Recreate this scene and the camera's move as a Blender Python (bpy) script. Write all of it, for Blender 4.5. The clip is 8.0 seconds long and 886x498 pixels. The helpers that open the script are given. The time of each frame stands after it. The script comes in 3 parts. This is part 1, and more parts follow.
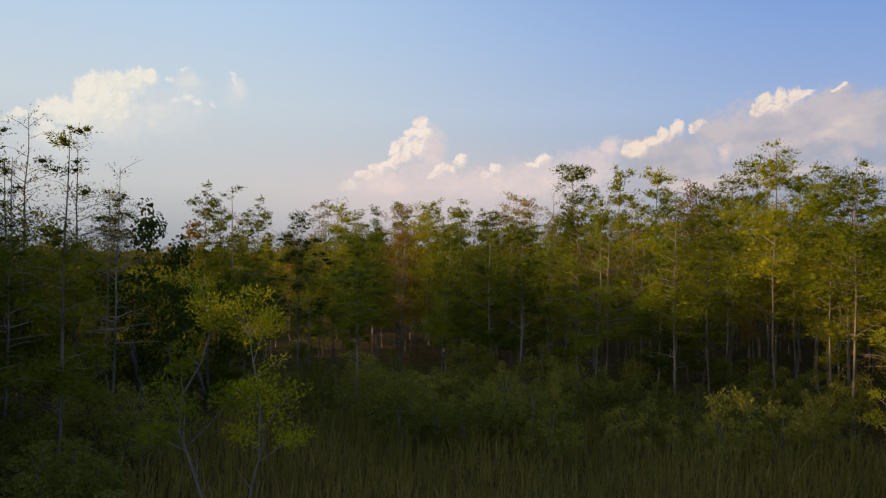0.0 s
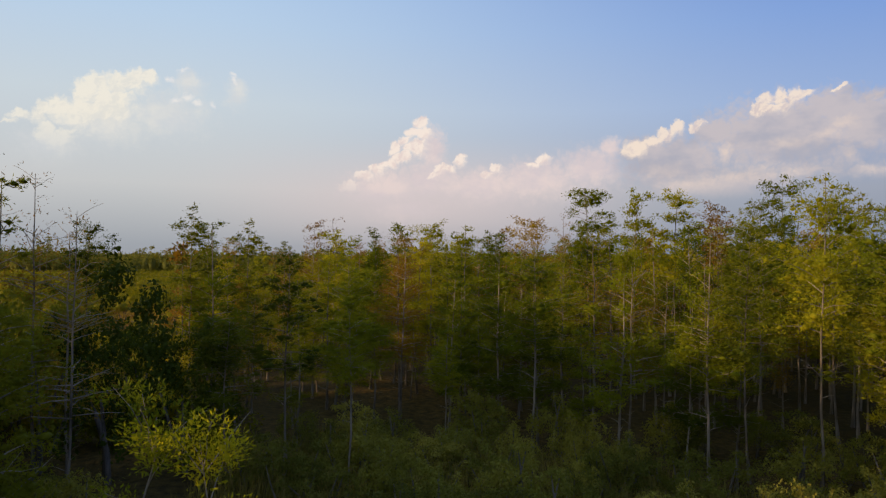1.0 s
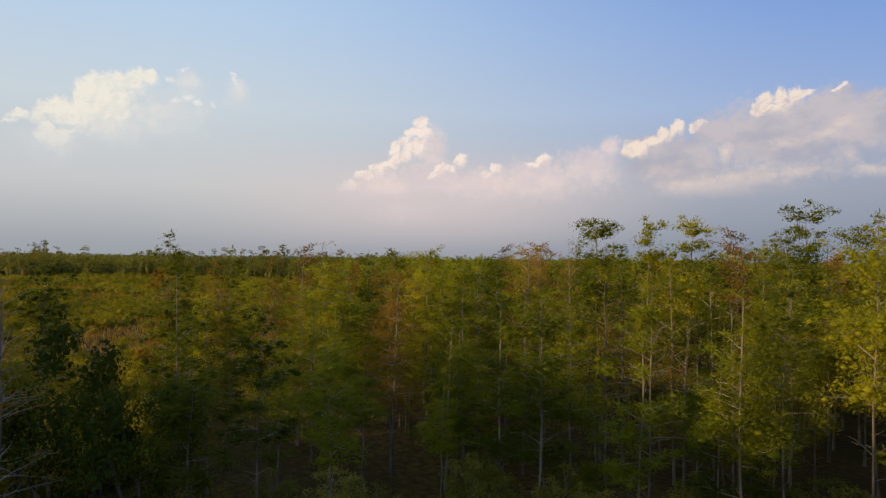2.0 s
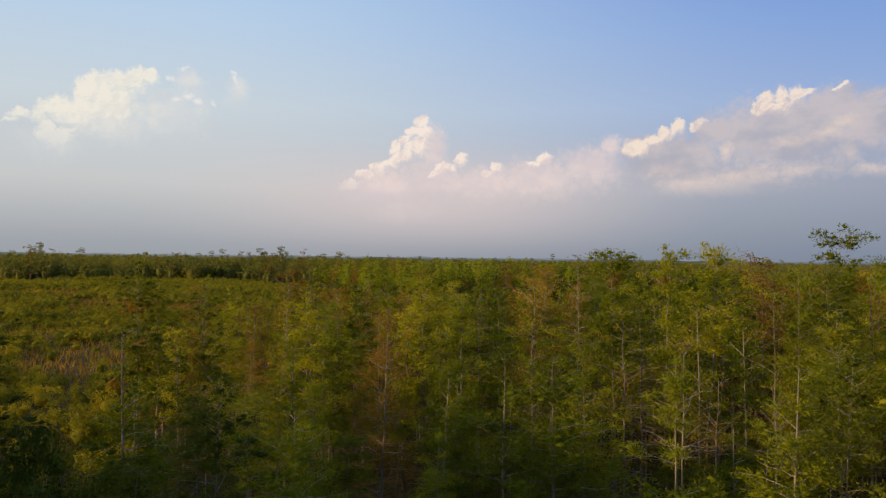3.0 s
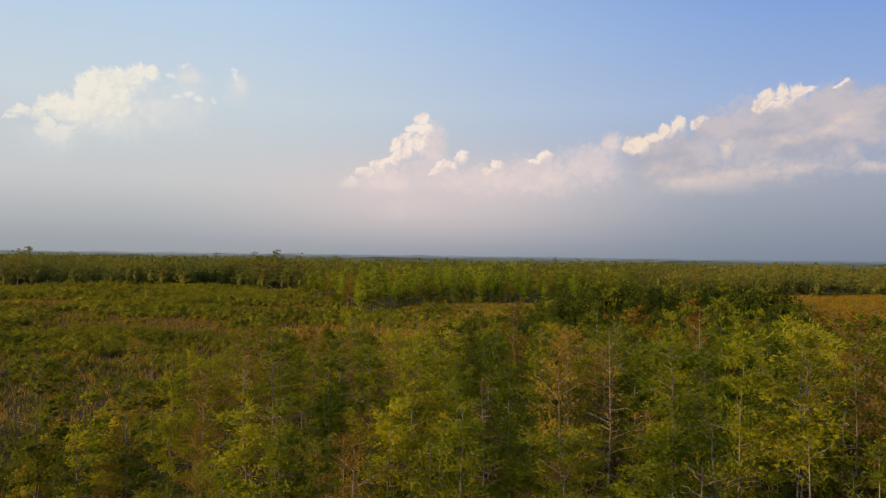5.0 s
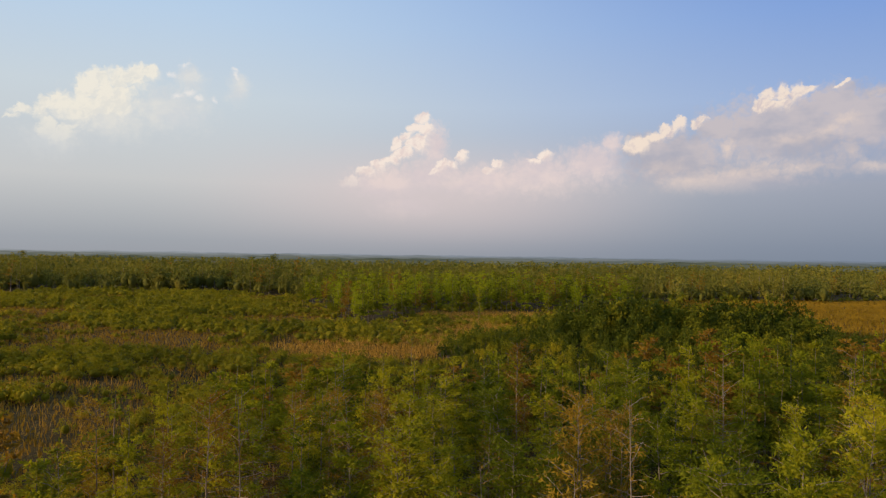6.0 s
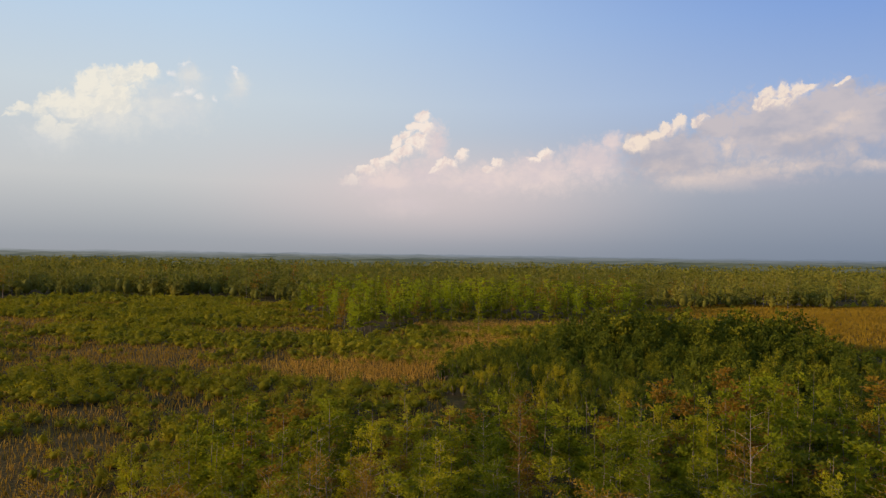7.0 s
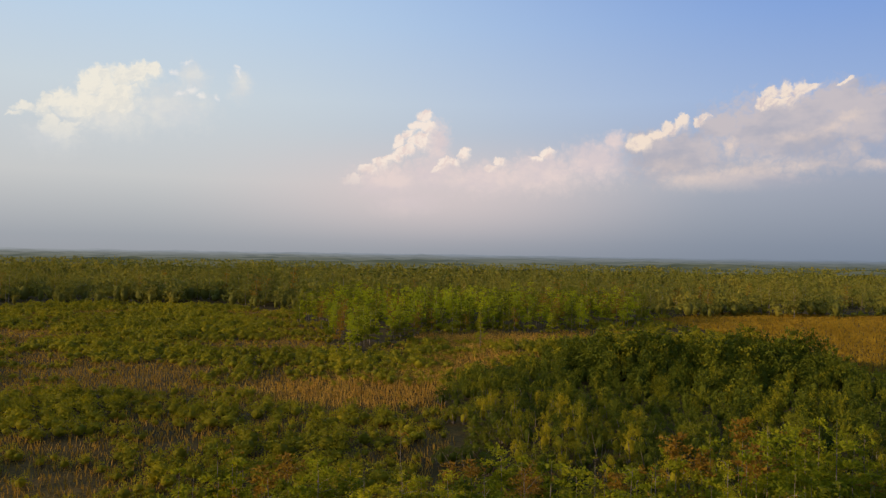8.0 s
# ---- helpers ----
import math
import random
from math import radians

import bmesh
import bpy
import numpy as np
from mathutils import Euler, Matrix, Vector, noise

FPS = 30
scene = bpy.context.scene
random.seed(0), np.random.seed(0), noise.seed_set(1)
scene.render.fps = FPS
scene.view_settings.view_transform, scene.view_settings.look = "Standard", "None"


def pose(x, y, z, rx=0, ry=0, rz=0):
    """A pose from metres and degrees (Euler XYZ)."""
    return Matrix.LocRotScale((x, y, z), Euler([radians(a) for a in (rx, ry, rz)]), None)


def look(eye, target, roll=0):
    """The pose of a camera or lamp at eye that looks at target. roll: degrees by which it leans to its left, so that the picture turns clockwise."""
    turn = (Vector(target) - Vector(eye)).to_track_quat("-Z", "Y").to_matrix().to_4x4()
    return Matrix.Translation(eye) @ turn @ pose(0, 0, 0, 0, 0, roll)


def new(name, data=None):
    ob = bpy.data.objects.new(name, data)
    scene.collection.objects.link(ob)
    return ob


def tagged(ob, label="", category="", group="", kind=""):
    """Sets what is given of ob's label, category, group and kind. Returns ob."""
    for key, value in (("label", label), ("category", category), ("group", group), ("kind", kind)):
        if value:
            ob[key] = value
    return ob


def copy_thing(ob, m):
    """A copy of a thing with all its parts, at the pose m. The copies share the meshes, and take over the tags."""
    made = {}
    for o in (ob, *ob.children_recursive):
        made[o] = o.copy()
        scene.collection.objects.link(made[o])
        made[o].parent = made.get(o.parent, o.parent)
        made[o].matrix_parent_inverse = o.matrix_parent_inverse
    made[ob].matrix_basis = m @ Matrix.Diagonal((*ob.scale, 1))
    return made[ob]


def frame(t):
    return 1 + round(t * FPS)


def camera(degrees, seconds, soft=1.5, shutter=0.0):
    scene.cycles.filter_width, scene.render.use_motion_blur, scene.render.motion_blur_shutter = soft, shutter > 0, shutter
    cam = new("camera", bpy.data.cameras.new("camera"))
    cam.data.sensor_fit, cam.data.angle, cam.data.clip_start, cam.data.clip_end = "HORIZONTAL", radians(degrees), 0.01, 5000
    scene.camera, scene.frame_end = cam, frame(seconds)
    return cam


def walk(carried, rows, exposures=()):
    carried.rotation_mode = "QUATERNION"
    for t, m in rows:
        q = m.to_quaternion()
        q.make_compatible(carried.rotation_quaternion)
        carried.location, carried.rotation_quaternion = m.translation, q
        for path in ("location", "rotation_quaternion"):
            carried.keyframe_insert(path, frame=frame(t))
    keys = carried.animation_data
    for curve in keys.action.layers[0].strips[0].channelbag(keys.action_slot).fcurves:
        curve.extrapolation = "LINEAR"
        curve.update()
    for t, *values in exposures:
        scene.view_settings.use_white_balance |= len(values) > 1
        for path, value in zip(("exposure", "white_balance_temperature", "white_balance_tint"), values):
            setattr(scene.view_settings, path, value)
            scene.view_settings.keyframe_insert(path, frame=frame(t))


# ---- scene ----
cam = camera(65.0, 8.0, soft=1.3)
METRES, EYE, TILT, LEAN, TURN = 46.0, 8.0, 0.93, -0.75, 0.0
ROWS = [
    (0.0, 0.0000, 0.0000, 0.0000, 0.000, 0.000, 0.000),
    (0.5, -0.0027, 0.0439, 0.0240, 0.012, 0.023, 0.020),
    (1.0, -0.0045, 0.0893, 0.0483, 0.023, 0.012, 0.050),
    (2.5, 0.0046, 0.2316, 0.1228, 0.046, -0.023, 0.040),
    (3.0, 0.0063, 0.2880, 0.1441, 0.069, -0.092, 0.030),
    (3.5, 0.0063, 0.3455, 0.1631, 0.058, -0.161, 0.070),
    (4.0, 0.0081, 0.4066, 0.1757, 0.069, -0.196, 0.090),
    (4.5, 0.0100, 0.4726, 0.1973, 0.069, -0.254, 0.040),
    (6.0, 0.0219, 0.6727, 0.2934, 0.150, -0.334, -0.070),
    (6.5, 0.0254, 0.7388, 0.3276, 0.150, -0.404, -0.050),
    (7.0, 0.0308, 0.8028, 0.3703, 0.150, -0.450, -0.050),
    (7.5, 0.0367, 0.8598, 0.4161, 0.184, -0.484, -0.080),
    (8.0, 0.0379, 0.9064, 0.4624, 0.323, -0.519, -0.120),
]
walk(cam, [(t, pose(0, 0, EYE, TILT, LEAN, TURN) @ pose(METRES * x, METRES * y, METRES * z, 90 + pitch, roll, yaw)) for t, x, y, z, yaw, pitch, roll in ROWS])


# ---- world and sun ----
SUN_AZ, SUN_EL = -110.0, 10.2          # degrees from +y towards +x, and above the horizon
scene.view_settings.exposure = 0.0

world = bpy.data.worlds.new("evening_sky")
scene.world = world
world.use_nodes = True
WT = world.node_tree
WT.nodes.clear()


def wnode(kind, **values):
    n = WT.nodes.new(kind)
    for key, value in values.items():
        setattr(n, key, value)
    return n


def plug(socket, value):
    if isinstance(value, bpy.types.NodeSocket):
        WT.links.new(value, socket)
    else:
        socket.default_value = value


def wmath(op, a, b=0.0, c=0.0, clamp=False):
    n = wnode("ShaderNodeMath", operation=op, use_clamp=clamp)
    for i, value in enumerate((a, b, c)):
        plug(n.inputs[i], value)
    return n.outputs[0]


def wstep(value, low, high, to0=0.0, to1=1.0):
    n = wnode("ShaderNodeMapRange", interpolation_type="SMOOTHSTEP")
    for i, v in enumerate((value, low, high, to0, to1)):
        plug(n.inputs[i], v)
    return n.outputs[0]


def wmix(fac, a, b):
    n = wnode("ShaderNodeMix", data_type="RGBA")
    plug(n.inputs[0], fac)
    plug(n.inputs[6], a)
    plug(n.inputs[7], b)
    return n.outputs[2]


def lin(r, g, b, gain=1.0):
    """A linear colour from 0-255 values."""
    return (*(gain * ((c / 255 / 12.92) if c < 10 else ((c / 255 + 0.055) / 1.055) ** 2.4) for c in (r, g, b)), 1.0)


coord = wnode("ShaderNodeTexCoord").outputs["Generated"]
xyz = wnode("ShaderNodeSeparateXYZ")
plug(xyz.inputs[0], coord)
DX, DY, DZ = xyz.outputs
AZ = wmath("ARCTAN2", DX, DY)                                    # radians to the right of +y
flat = wmath("SQRT", wmath("ADD", wmath("MULTIPLY", DX, DX), wmath("MULTIPLY", DY, DY)))
EL = wmath("ARCTAN2", DZ, flat)


def wnoise(scale, detail, rough, du=0.0, dv=0.0, stretch=1.0):
    c = wnode("ShaderNodeCombineXYZ")
    plug(c.inputs[0], wmath("ADD", AZ, du))
    plug(c.inputs[1], wmath("MULTIPLY", wmath("ADD", EL, dv), stretch))
    n = wnode("ShaderNodeTexNoise", noise_dimensions="2D")
    plug(n.inputs["Vector"], c.outputs[0])
    plug(n.inputs["Scale"], scale)
    plug(n.inputs["Detail"], detail)
    plug(n.inputs["Roughness"], rough)
    return n.outputs[0]


def ramp(value, low, high, stops):
    r = wnode("ShaderNodeValToRGB")
    plug(r.inputs[0], wstep_linear(value, low, high))
    e = r.color_ramp.elements
    e[0].position, e[0].color = stops[0]
    e[1].position, e[1].color = stops[-1]
    for p, c in stops[1:-1]:
        e.new(p).color = c
    return r.outputs[0]


def wstep_linear(value, low, high):
    n = wnode("ShaderNodeMapRange")
    for i, v in enumerate((value, low, high, 0.0, 1.0)):
        plug(n.inputs[i], v)
    return n.outputs[0]


G = 10.0                                                          # the background's strength is 1 / G
left_sky = ramp(EL, -0.02, 0.40, [(0.0, lin(154, 157, 165, G)), (0.09, lin(162, 167, 175, G)), (0.28, lin(202, 203, 204, G)),
                                  (0.55, lin(204, 215, 223, G)), (0.80, lin(188, 211, 235, G)), (1.0, lin(175, 204, 238, G))])
right_sky = ramp(EL, -0.02, 0.40, [(0.0, lin(122, 134, 151, G)), (0.09, lin(131, 142, 161, G)), (0.28, lin(156, 162, 180, G)),
                                   (0.55, lin(150, 175, 219, G)), (0.80, lin(126, 160, 220, G)), (1.0, lin(107, 143, 213, G))])
gradient = wmix(wstep(AZ, -0.40, 0.68), left_sky, right_sky)
pink = wmath("MULTIPLY", wstep(wmath("ABSOLUTE", wmath("ADD", AZ, 0.02)), 0.42, 0.0), wstep(wmath("ABSOLUTE", wmath("SUBTRACT", EL, 0.085)), 0.10, 0.0))
gradient = wmix(wmath("MULTIPLY", pink, 0.6), gradient, lin(228, 208, 206, G))
nishita = wnode("ShaderNodeTexSky", sky_type="NISHITA", sun_disc=False, sun_elevation=radians(SUN_EL), sun_rotation=radians(SUN_AZ % 360), dust_density=2.0)
sky = wmix(0.94, nishita.outputs[0], gradient)

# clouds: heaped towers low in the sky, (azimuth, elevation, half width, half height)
WARP_U = wmath("MULTIPLY", wmath("SUBTRACT", wnoise(42.0, 5.0, 0.60), 0.5), 0.020)
WARP_V = wmath("MULTIPLY", wmath("SUBTRACT", wnoise(42.0, 5.0, 0.60, 7.3, 3.1), 0.5), 0.020)
U, V = wmath("ADD", AZ, WARP_U), wmath("ADD", EL, WARP_V)


def wbillow(scale, du=0.0, dv=0.0):
    """Rounded cells, 1 in their middles and 0 at their seams."""
    c = wnode("ShaderNodeCombineXYZ")
    plug(c.inputs[0], wmath("ADD", U, du))
    plug(c.inputs[1], wmath("ADD", V, dv))
    n = wnode("ShaderNodeTexVoronoi", voronoi_dimensions="2D", feature="SMOOTH_F1")
    plug(n.inputs["Vector"], c.outputs[0])
    plug(n.inputs["Scale"], scale)
    plug(n.inputs["Smoothness"], 0.25)
    return wmath("SUBTRACT", 1.0, n.outputs["Distance"])


BILLOW = wmath("ADD", wmath("MULTIPLY", wbillow(80.0), 0.6), wmath("MULTIPLY", wbillow(190.0), 0.4))


def heap(blobs, crisp=0.30, faint=1.5):
    """Heaped lobes, crisp on the sunlit upper left and dissolving to the lower right."""
    rough = wmath("MULTIPLY", wmath("SUBTRACT", BILLOW, 0.58), 0.45)
    out = None
    for u, v, ru, rv in blobs:
        a = wmath("DIVIDE", wmath("SUBTRACT", U, u), ru)
        b = wmath("DIVIDE", wmath("SUBTRACT", V, v), rv)
        d = wmath("SUBTRACT", 1.0, wmath("SQRT", wmath("ADD", wmath("MULTIPLY", a, a), wmath("MULTIPLY", b, b))))
        width = wstep(wmath("SUBTRACT", wmath("MULTIPLY", a, 0.6), b), -0.5, 1.0, crisp, faint)
        d = wmath("DIVIDE", wmath("ADD", d, rough), width)
        out = d if out is None else wmath("MAXIMUM", out, d)
    return out


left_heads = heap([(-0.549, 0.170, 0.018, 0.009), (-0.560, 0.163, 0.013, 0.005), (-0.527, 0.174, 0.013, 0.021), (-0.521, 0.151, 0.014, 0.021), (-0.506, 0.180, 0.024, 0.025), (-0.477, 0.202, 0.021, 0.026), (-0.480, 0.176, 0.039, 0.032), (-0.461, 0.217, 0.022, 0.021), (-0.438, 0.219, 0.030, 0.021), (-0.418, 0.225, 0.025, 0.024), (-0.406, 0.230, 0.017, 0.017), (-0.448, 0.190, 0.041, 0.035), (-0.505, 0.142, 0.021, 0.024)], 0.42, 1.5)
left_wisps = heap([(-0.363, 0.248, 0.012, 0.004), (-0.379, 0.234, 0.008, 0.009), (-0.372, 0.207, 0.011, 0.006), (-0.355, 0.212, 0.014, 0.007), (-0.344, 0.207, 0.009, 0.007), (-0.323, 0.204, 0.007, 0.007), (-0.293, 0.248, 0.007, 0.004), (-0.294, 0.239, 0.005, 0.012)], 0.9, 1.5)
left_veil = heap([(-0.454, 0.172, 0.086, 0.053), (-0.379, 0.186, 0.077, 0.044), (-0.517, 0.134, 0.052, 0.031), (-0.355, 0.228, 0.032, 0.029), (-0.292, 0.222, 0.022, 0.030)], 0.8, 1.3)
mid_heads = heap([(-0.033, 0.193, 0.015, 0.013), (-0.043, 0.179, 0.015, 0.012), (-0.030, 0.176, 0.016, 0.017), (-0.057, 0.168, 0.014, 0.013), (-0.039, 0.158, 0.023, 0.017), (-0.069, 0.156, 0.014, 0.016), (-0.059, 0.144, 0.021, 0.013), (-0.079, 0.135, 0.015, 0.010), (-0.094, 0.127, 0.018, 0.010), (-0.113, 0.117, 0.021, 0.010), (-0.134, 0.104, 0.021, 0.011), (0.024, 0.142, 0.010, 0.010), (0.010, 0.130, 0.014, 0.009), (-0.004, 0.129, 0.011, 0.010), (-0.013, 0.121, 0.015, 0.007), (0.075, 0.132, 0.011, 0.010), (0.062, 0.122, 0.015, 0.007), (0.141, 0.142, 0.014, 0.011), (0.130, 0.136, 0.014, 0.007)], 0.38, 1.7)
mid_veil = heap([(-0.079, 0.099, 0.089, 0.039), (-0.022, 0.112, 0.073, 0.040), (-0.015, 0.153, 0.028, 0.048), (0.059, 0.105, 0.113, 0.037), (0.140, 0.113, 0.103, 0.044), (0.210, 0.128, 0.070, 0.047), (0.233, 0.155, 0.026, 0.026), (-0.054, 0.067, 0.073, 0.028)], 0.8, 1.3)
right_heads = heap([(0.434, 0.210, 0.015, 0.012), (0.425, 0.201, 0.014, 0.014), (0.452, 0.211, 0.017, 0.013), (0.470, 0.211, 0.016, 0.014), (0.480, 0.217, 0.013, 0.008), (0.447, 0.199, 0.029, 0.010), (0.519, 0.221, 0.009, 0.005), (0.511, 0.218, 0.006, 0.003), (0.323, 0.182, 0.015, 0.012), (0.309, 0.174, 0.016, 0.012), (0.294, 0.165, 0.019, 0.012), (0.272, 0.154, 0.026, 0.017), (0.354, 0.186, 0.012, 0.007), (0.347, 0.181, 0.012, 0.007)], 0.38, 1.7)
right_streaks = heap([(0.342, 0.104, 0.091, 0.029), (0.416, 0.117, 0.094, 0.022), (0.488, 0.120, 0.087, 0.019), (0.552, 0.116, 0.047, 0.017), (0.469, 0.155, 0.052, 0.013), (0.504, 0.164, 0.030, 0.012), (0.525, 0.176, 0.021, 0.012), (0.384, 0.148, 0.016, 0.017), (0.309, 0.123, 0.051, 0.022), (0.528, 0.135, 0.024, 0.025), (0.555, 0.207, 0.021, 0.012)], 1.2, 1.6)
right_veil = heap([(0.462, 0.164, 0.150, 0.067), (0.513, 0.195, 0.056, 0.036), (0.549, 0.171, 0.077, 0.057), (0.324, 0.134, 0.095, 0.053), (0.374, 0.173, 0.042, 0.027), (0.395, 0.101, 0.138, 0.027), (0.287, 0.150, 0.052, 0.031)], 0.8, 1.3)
far_field = wmath("MULTIPLY", wstep(wmath("ABSOLUTE", AZ), 0.74, 0.95), wstep(wnoise(3.2, 4.0, 0.55, 0.0, 0.0, 2.0), 0.50, 0.72))
far_field = wmath("SUBTRACT", wmath("MULTIPLY", far_field, wstep(wmath("ABSOLUTE", wmath("SUBTRACT", EL, 0.17)), 0.15, 0.05)), 0.3)
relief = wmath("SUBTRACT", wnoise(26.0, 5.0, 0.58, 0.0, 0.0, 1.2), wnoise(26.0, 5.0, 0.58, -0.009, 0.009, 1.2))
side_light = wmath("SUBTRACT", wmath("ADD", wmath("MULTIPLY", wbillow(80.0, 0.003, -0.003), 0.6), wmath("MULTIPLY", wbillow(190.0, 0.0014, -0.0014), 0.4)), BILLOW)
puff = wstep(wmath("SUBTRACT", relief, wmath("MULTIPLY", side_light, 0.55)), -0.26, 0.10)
broad = wstep(wnoise(9.0, 4.0, 0.6, 2.0, 1.0, 1.8), 0.36, 0.62)


def laid(under, mass, edge, foot_low, foot_high, shade, light, most, how):
    """Cloud over the sky behind it, dissolving towards its foot."""
    alpha = wmath("MULTIPLY", wmath("MULTIPLY", wstep(mass, 0.0, edge), wstep(EL, foot_low, foot_high)), most)
    return wmix(alpha, under, wmix(how, shade, light))


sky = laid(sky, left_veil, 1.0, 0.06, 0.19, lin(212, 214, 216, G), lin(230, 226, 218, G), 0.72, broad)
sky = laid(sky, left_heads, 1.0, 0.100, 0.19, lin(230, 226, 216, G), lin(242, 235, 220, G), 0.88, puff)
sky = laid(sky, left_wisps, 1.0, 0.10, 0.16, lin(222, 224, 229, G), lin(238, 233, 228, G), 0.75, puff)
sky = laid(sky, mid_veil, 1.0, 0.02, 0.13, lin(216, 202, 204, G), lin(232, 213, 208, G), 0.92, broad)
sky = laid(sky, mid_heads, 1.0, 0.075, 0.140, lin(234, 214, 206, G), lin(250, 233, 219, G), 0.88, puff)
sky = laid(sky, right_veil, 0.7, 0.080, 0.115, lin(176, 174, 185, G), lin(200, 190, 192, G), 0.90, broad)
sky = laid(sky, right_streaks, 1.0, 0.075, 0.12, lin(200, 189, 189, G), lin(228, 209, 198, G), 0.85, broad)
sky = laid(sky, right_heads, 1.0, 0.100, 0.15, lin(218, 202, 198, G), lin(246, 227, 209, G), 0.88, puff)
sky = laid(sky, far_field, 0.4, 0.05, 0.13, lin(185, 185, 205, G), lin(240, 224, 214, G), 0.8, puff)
background = wnode("ShaderNodeBackground")
plug(background.inputs[0], sky)
plug(background.inputs[1], 1.0 / G)
plug(wnode("ShaderNodeOutputWorld").inputs[0], background.outputs[0])

a, e = radians(SUN_AZ), radians(SUN_EL)
sun = new("sun", bpy.data.lights.new("sun", "SUN"))
sun.data.energy, sun.data.angle, sun.data.color = 5.0, radians(1.0), (1.0, 0.73, 0.42)
sun.matrix_world = look((300 * math.sin(a) * math.cos(e), 300 * math.cos(a) * math.cos(e), 300 * math.sin(e)), (0, 0, 0))

# ---- materials ----


def nodes_of(name):
    m = bpy.data.materials.new(name)
    m.use_nodes = True
    m.node_tree.nodes.clear()
    return m, m.node_tree


def make(tree, kind, links=(), **values):
    """A node with its attributes set; links: (input, socket or value)."""
    n = tree.nodes.new(kind)
    for key, value in values.items():
        setattr(n, key, value)
    for key, value in links:
        if isinstance(value, bpy.types.NodeSocket):
            tree.links.new(value, n.inputs[key])
        else:
            n.inputs[key].default_value = value
    return n


def blend(tree, fac, a, b):
    return make(tree, "ShaderNodeMix", [(0, fac), (6, a), (7, b)], data_type="RGBA").outputs[2]


def foliage(name, dark, mid, bright, through_leaf=0.35, patch=0.08):
    """Leaves: colour varies from plant to plant, from leaf to leaf and in drifts over the land."""
    m, t = nodes_of(name)
    info = make(t, "ShaderNodeObjectInfo")
    geo = make(t, "ShaderNodeNewGeometry")
    drift = make(t, "ShaderNodeTexNoise", [("Vector", geo.outputs["Position"]), ("Scale", patch), ("Detail", 3.0)])
    plant = make(t, "ShaderNodeTexNoise", [("Vector", geo.outputs["Position"]), ("Scale", patch * 7), ("Detail", 2.0)])
    single = make(t, "ShaderNodeMix", [(0, info.outputs["Alpha"]), (2, 0.5), (3, info.outputs["Random"])], data_type="FLOAT").outputs[0]
    blotch = make(t, "ShaderNodeMix", [(0, info.outputs["Alpha"]), (2, plant.outputs[0]), (3, 0.5)], data_type="FLOAT").outputs[0]
    a = make(t, "ShaderNodeMath", [(0, drift.outputs[0]), (1, blotch)], operation="ADD").outputs[0]
    a = make(t, "ShaderNodeMath", [(0, a), (1, 0.62), (2, -0.40)], operation="MULTIPLY_ADD").outputs[0]
    b = make(t, "ShaderNodeMath", [(0, single), (1, 0.66), (2, a)], operation="MULTIPLY_ADD").outputs[0]
    c = make(t, "ShaderNodeMath", [(0, geo.outputs["Random Per Island"]), (1, 0.07), (2, b)], operation="MULTIPLY_ADD").outputs[0]
    r = make(t, "ShaderNodeValToRGB", [(0, c)])
    e = r.color_ramp.elements
    e[0].position, e[0].color = 0.22, (*dark, 1)
    e[1].position, e[1].color = 0.92, (*bright, 1)
    e.new(0.6).color = (*mid, 1)
    col = r.outputs[0]
    p = make(t, "ShaderNodeBsdfPrincipled", [("Base Color", col), ("Roughness", 0.62), ("Specular IOR Level", 0.06)])
    warm = make(t, "ShaderNodeMix", [(0, 1.0), (6, col), (7, (1.25, 1.15, 0.5, 1))], data_type="RGBA", blend_type="MULTIPLY").outputs[2]
    tr = make(t, "ShaderNodeBsdfTranslucent", [("Color", warm)])
    mix = make(t, "ShaderNodeMixShader", [(0, through_leaf), (1, p.outputs[0]), (2, tr.outputs[0])])
    make(t, "ShaderNodeOutputMaterial", [(0, mix.outputs[0])])
    return m


def bark(name, dark, pale):
    m, t = nodes_of(name)
    geo = make(t, "ShaderNodeNewGeometry")
    stretch = make(t, "ShaderNodeVectorMath", [(0, geo.outputs["Position"]), (1, (9.0, 9.0, 1.3))], operation="MULTIPLY")
    furrow = make(t, "ShaderNodeTexNoise", [("Vector", stretch.outputs[0]), ("Scale", 1.0), ("Detail", 4.0), ("Roughness", 0.65)])
    stain = make(t, "ShaderNodeTexNoise", [("Vector", geo.outputs["Position"]), ("Scale", 0.6), ("Detail", 2.0)])
    info = make(t, "ShaderNodeObjectInfo")
    a = make(t, "ShaderNodeMath", [(0, furrow.outputs[0]), (1, stain.outputs[0])], operation="ADD").outputs[0]
    f = make(t, "ShaderNodeMapRange", [(0, make(t, "ShaderNodeMath", [(0, info.outputs["Random"]), (1, 0.25), (2, a)], operation="MULTIPLY_ADD").outputs[0]), (1, 0.75), (2, 1.4)]).outputs[0]
    col = blend(t, f, (*dark, 1), (*pale, 1))
    bump = make(t, "ShaderNodeBump", [("Strength", 0.6), ("Distance", 0.03), ("Height", furrow.outputs[0])])
    p = make(t, "ShaderNodeBsdfPrincipled", [("Base Color", col), ("Roughness", 0.9), ("Specular IOR Level", 0.1), ("Normal", bump.outputs[0])])
    make(t, "ShaderNodeOutputMaterial", [(0, p.outputs[0])])
    return m


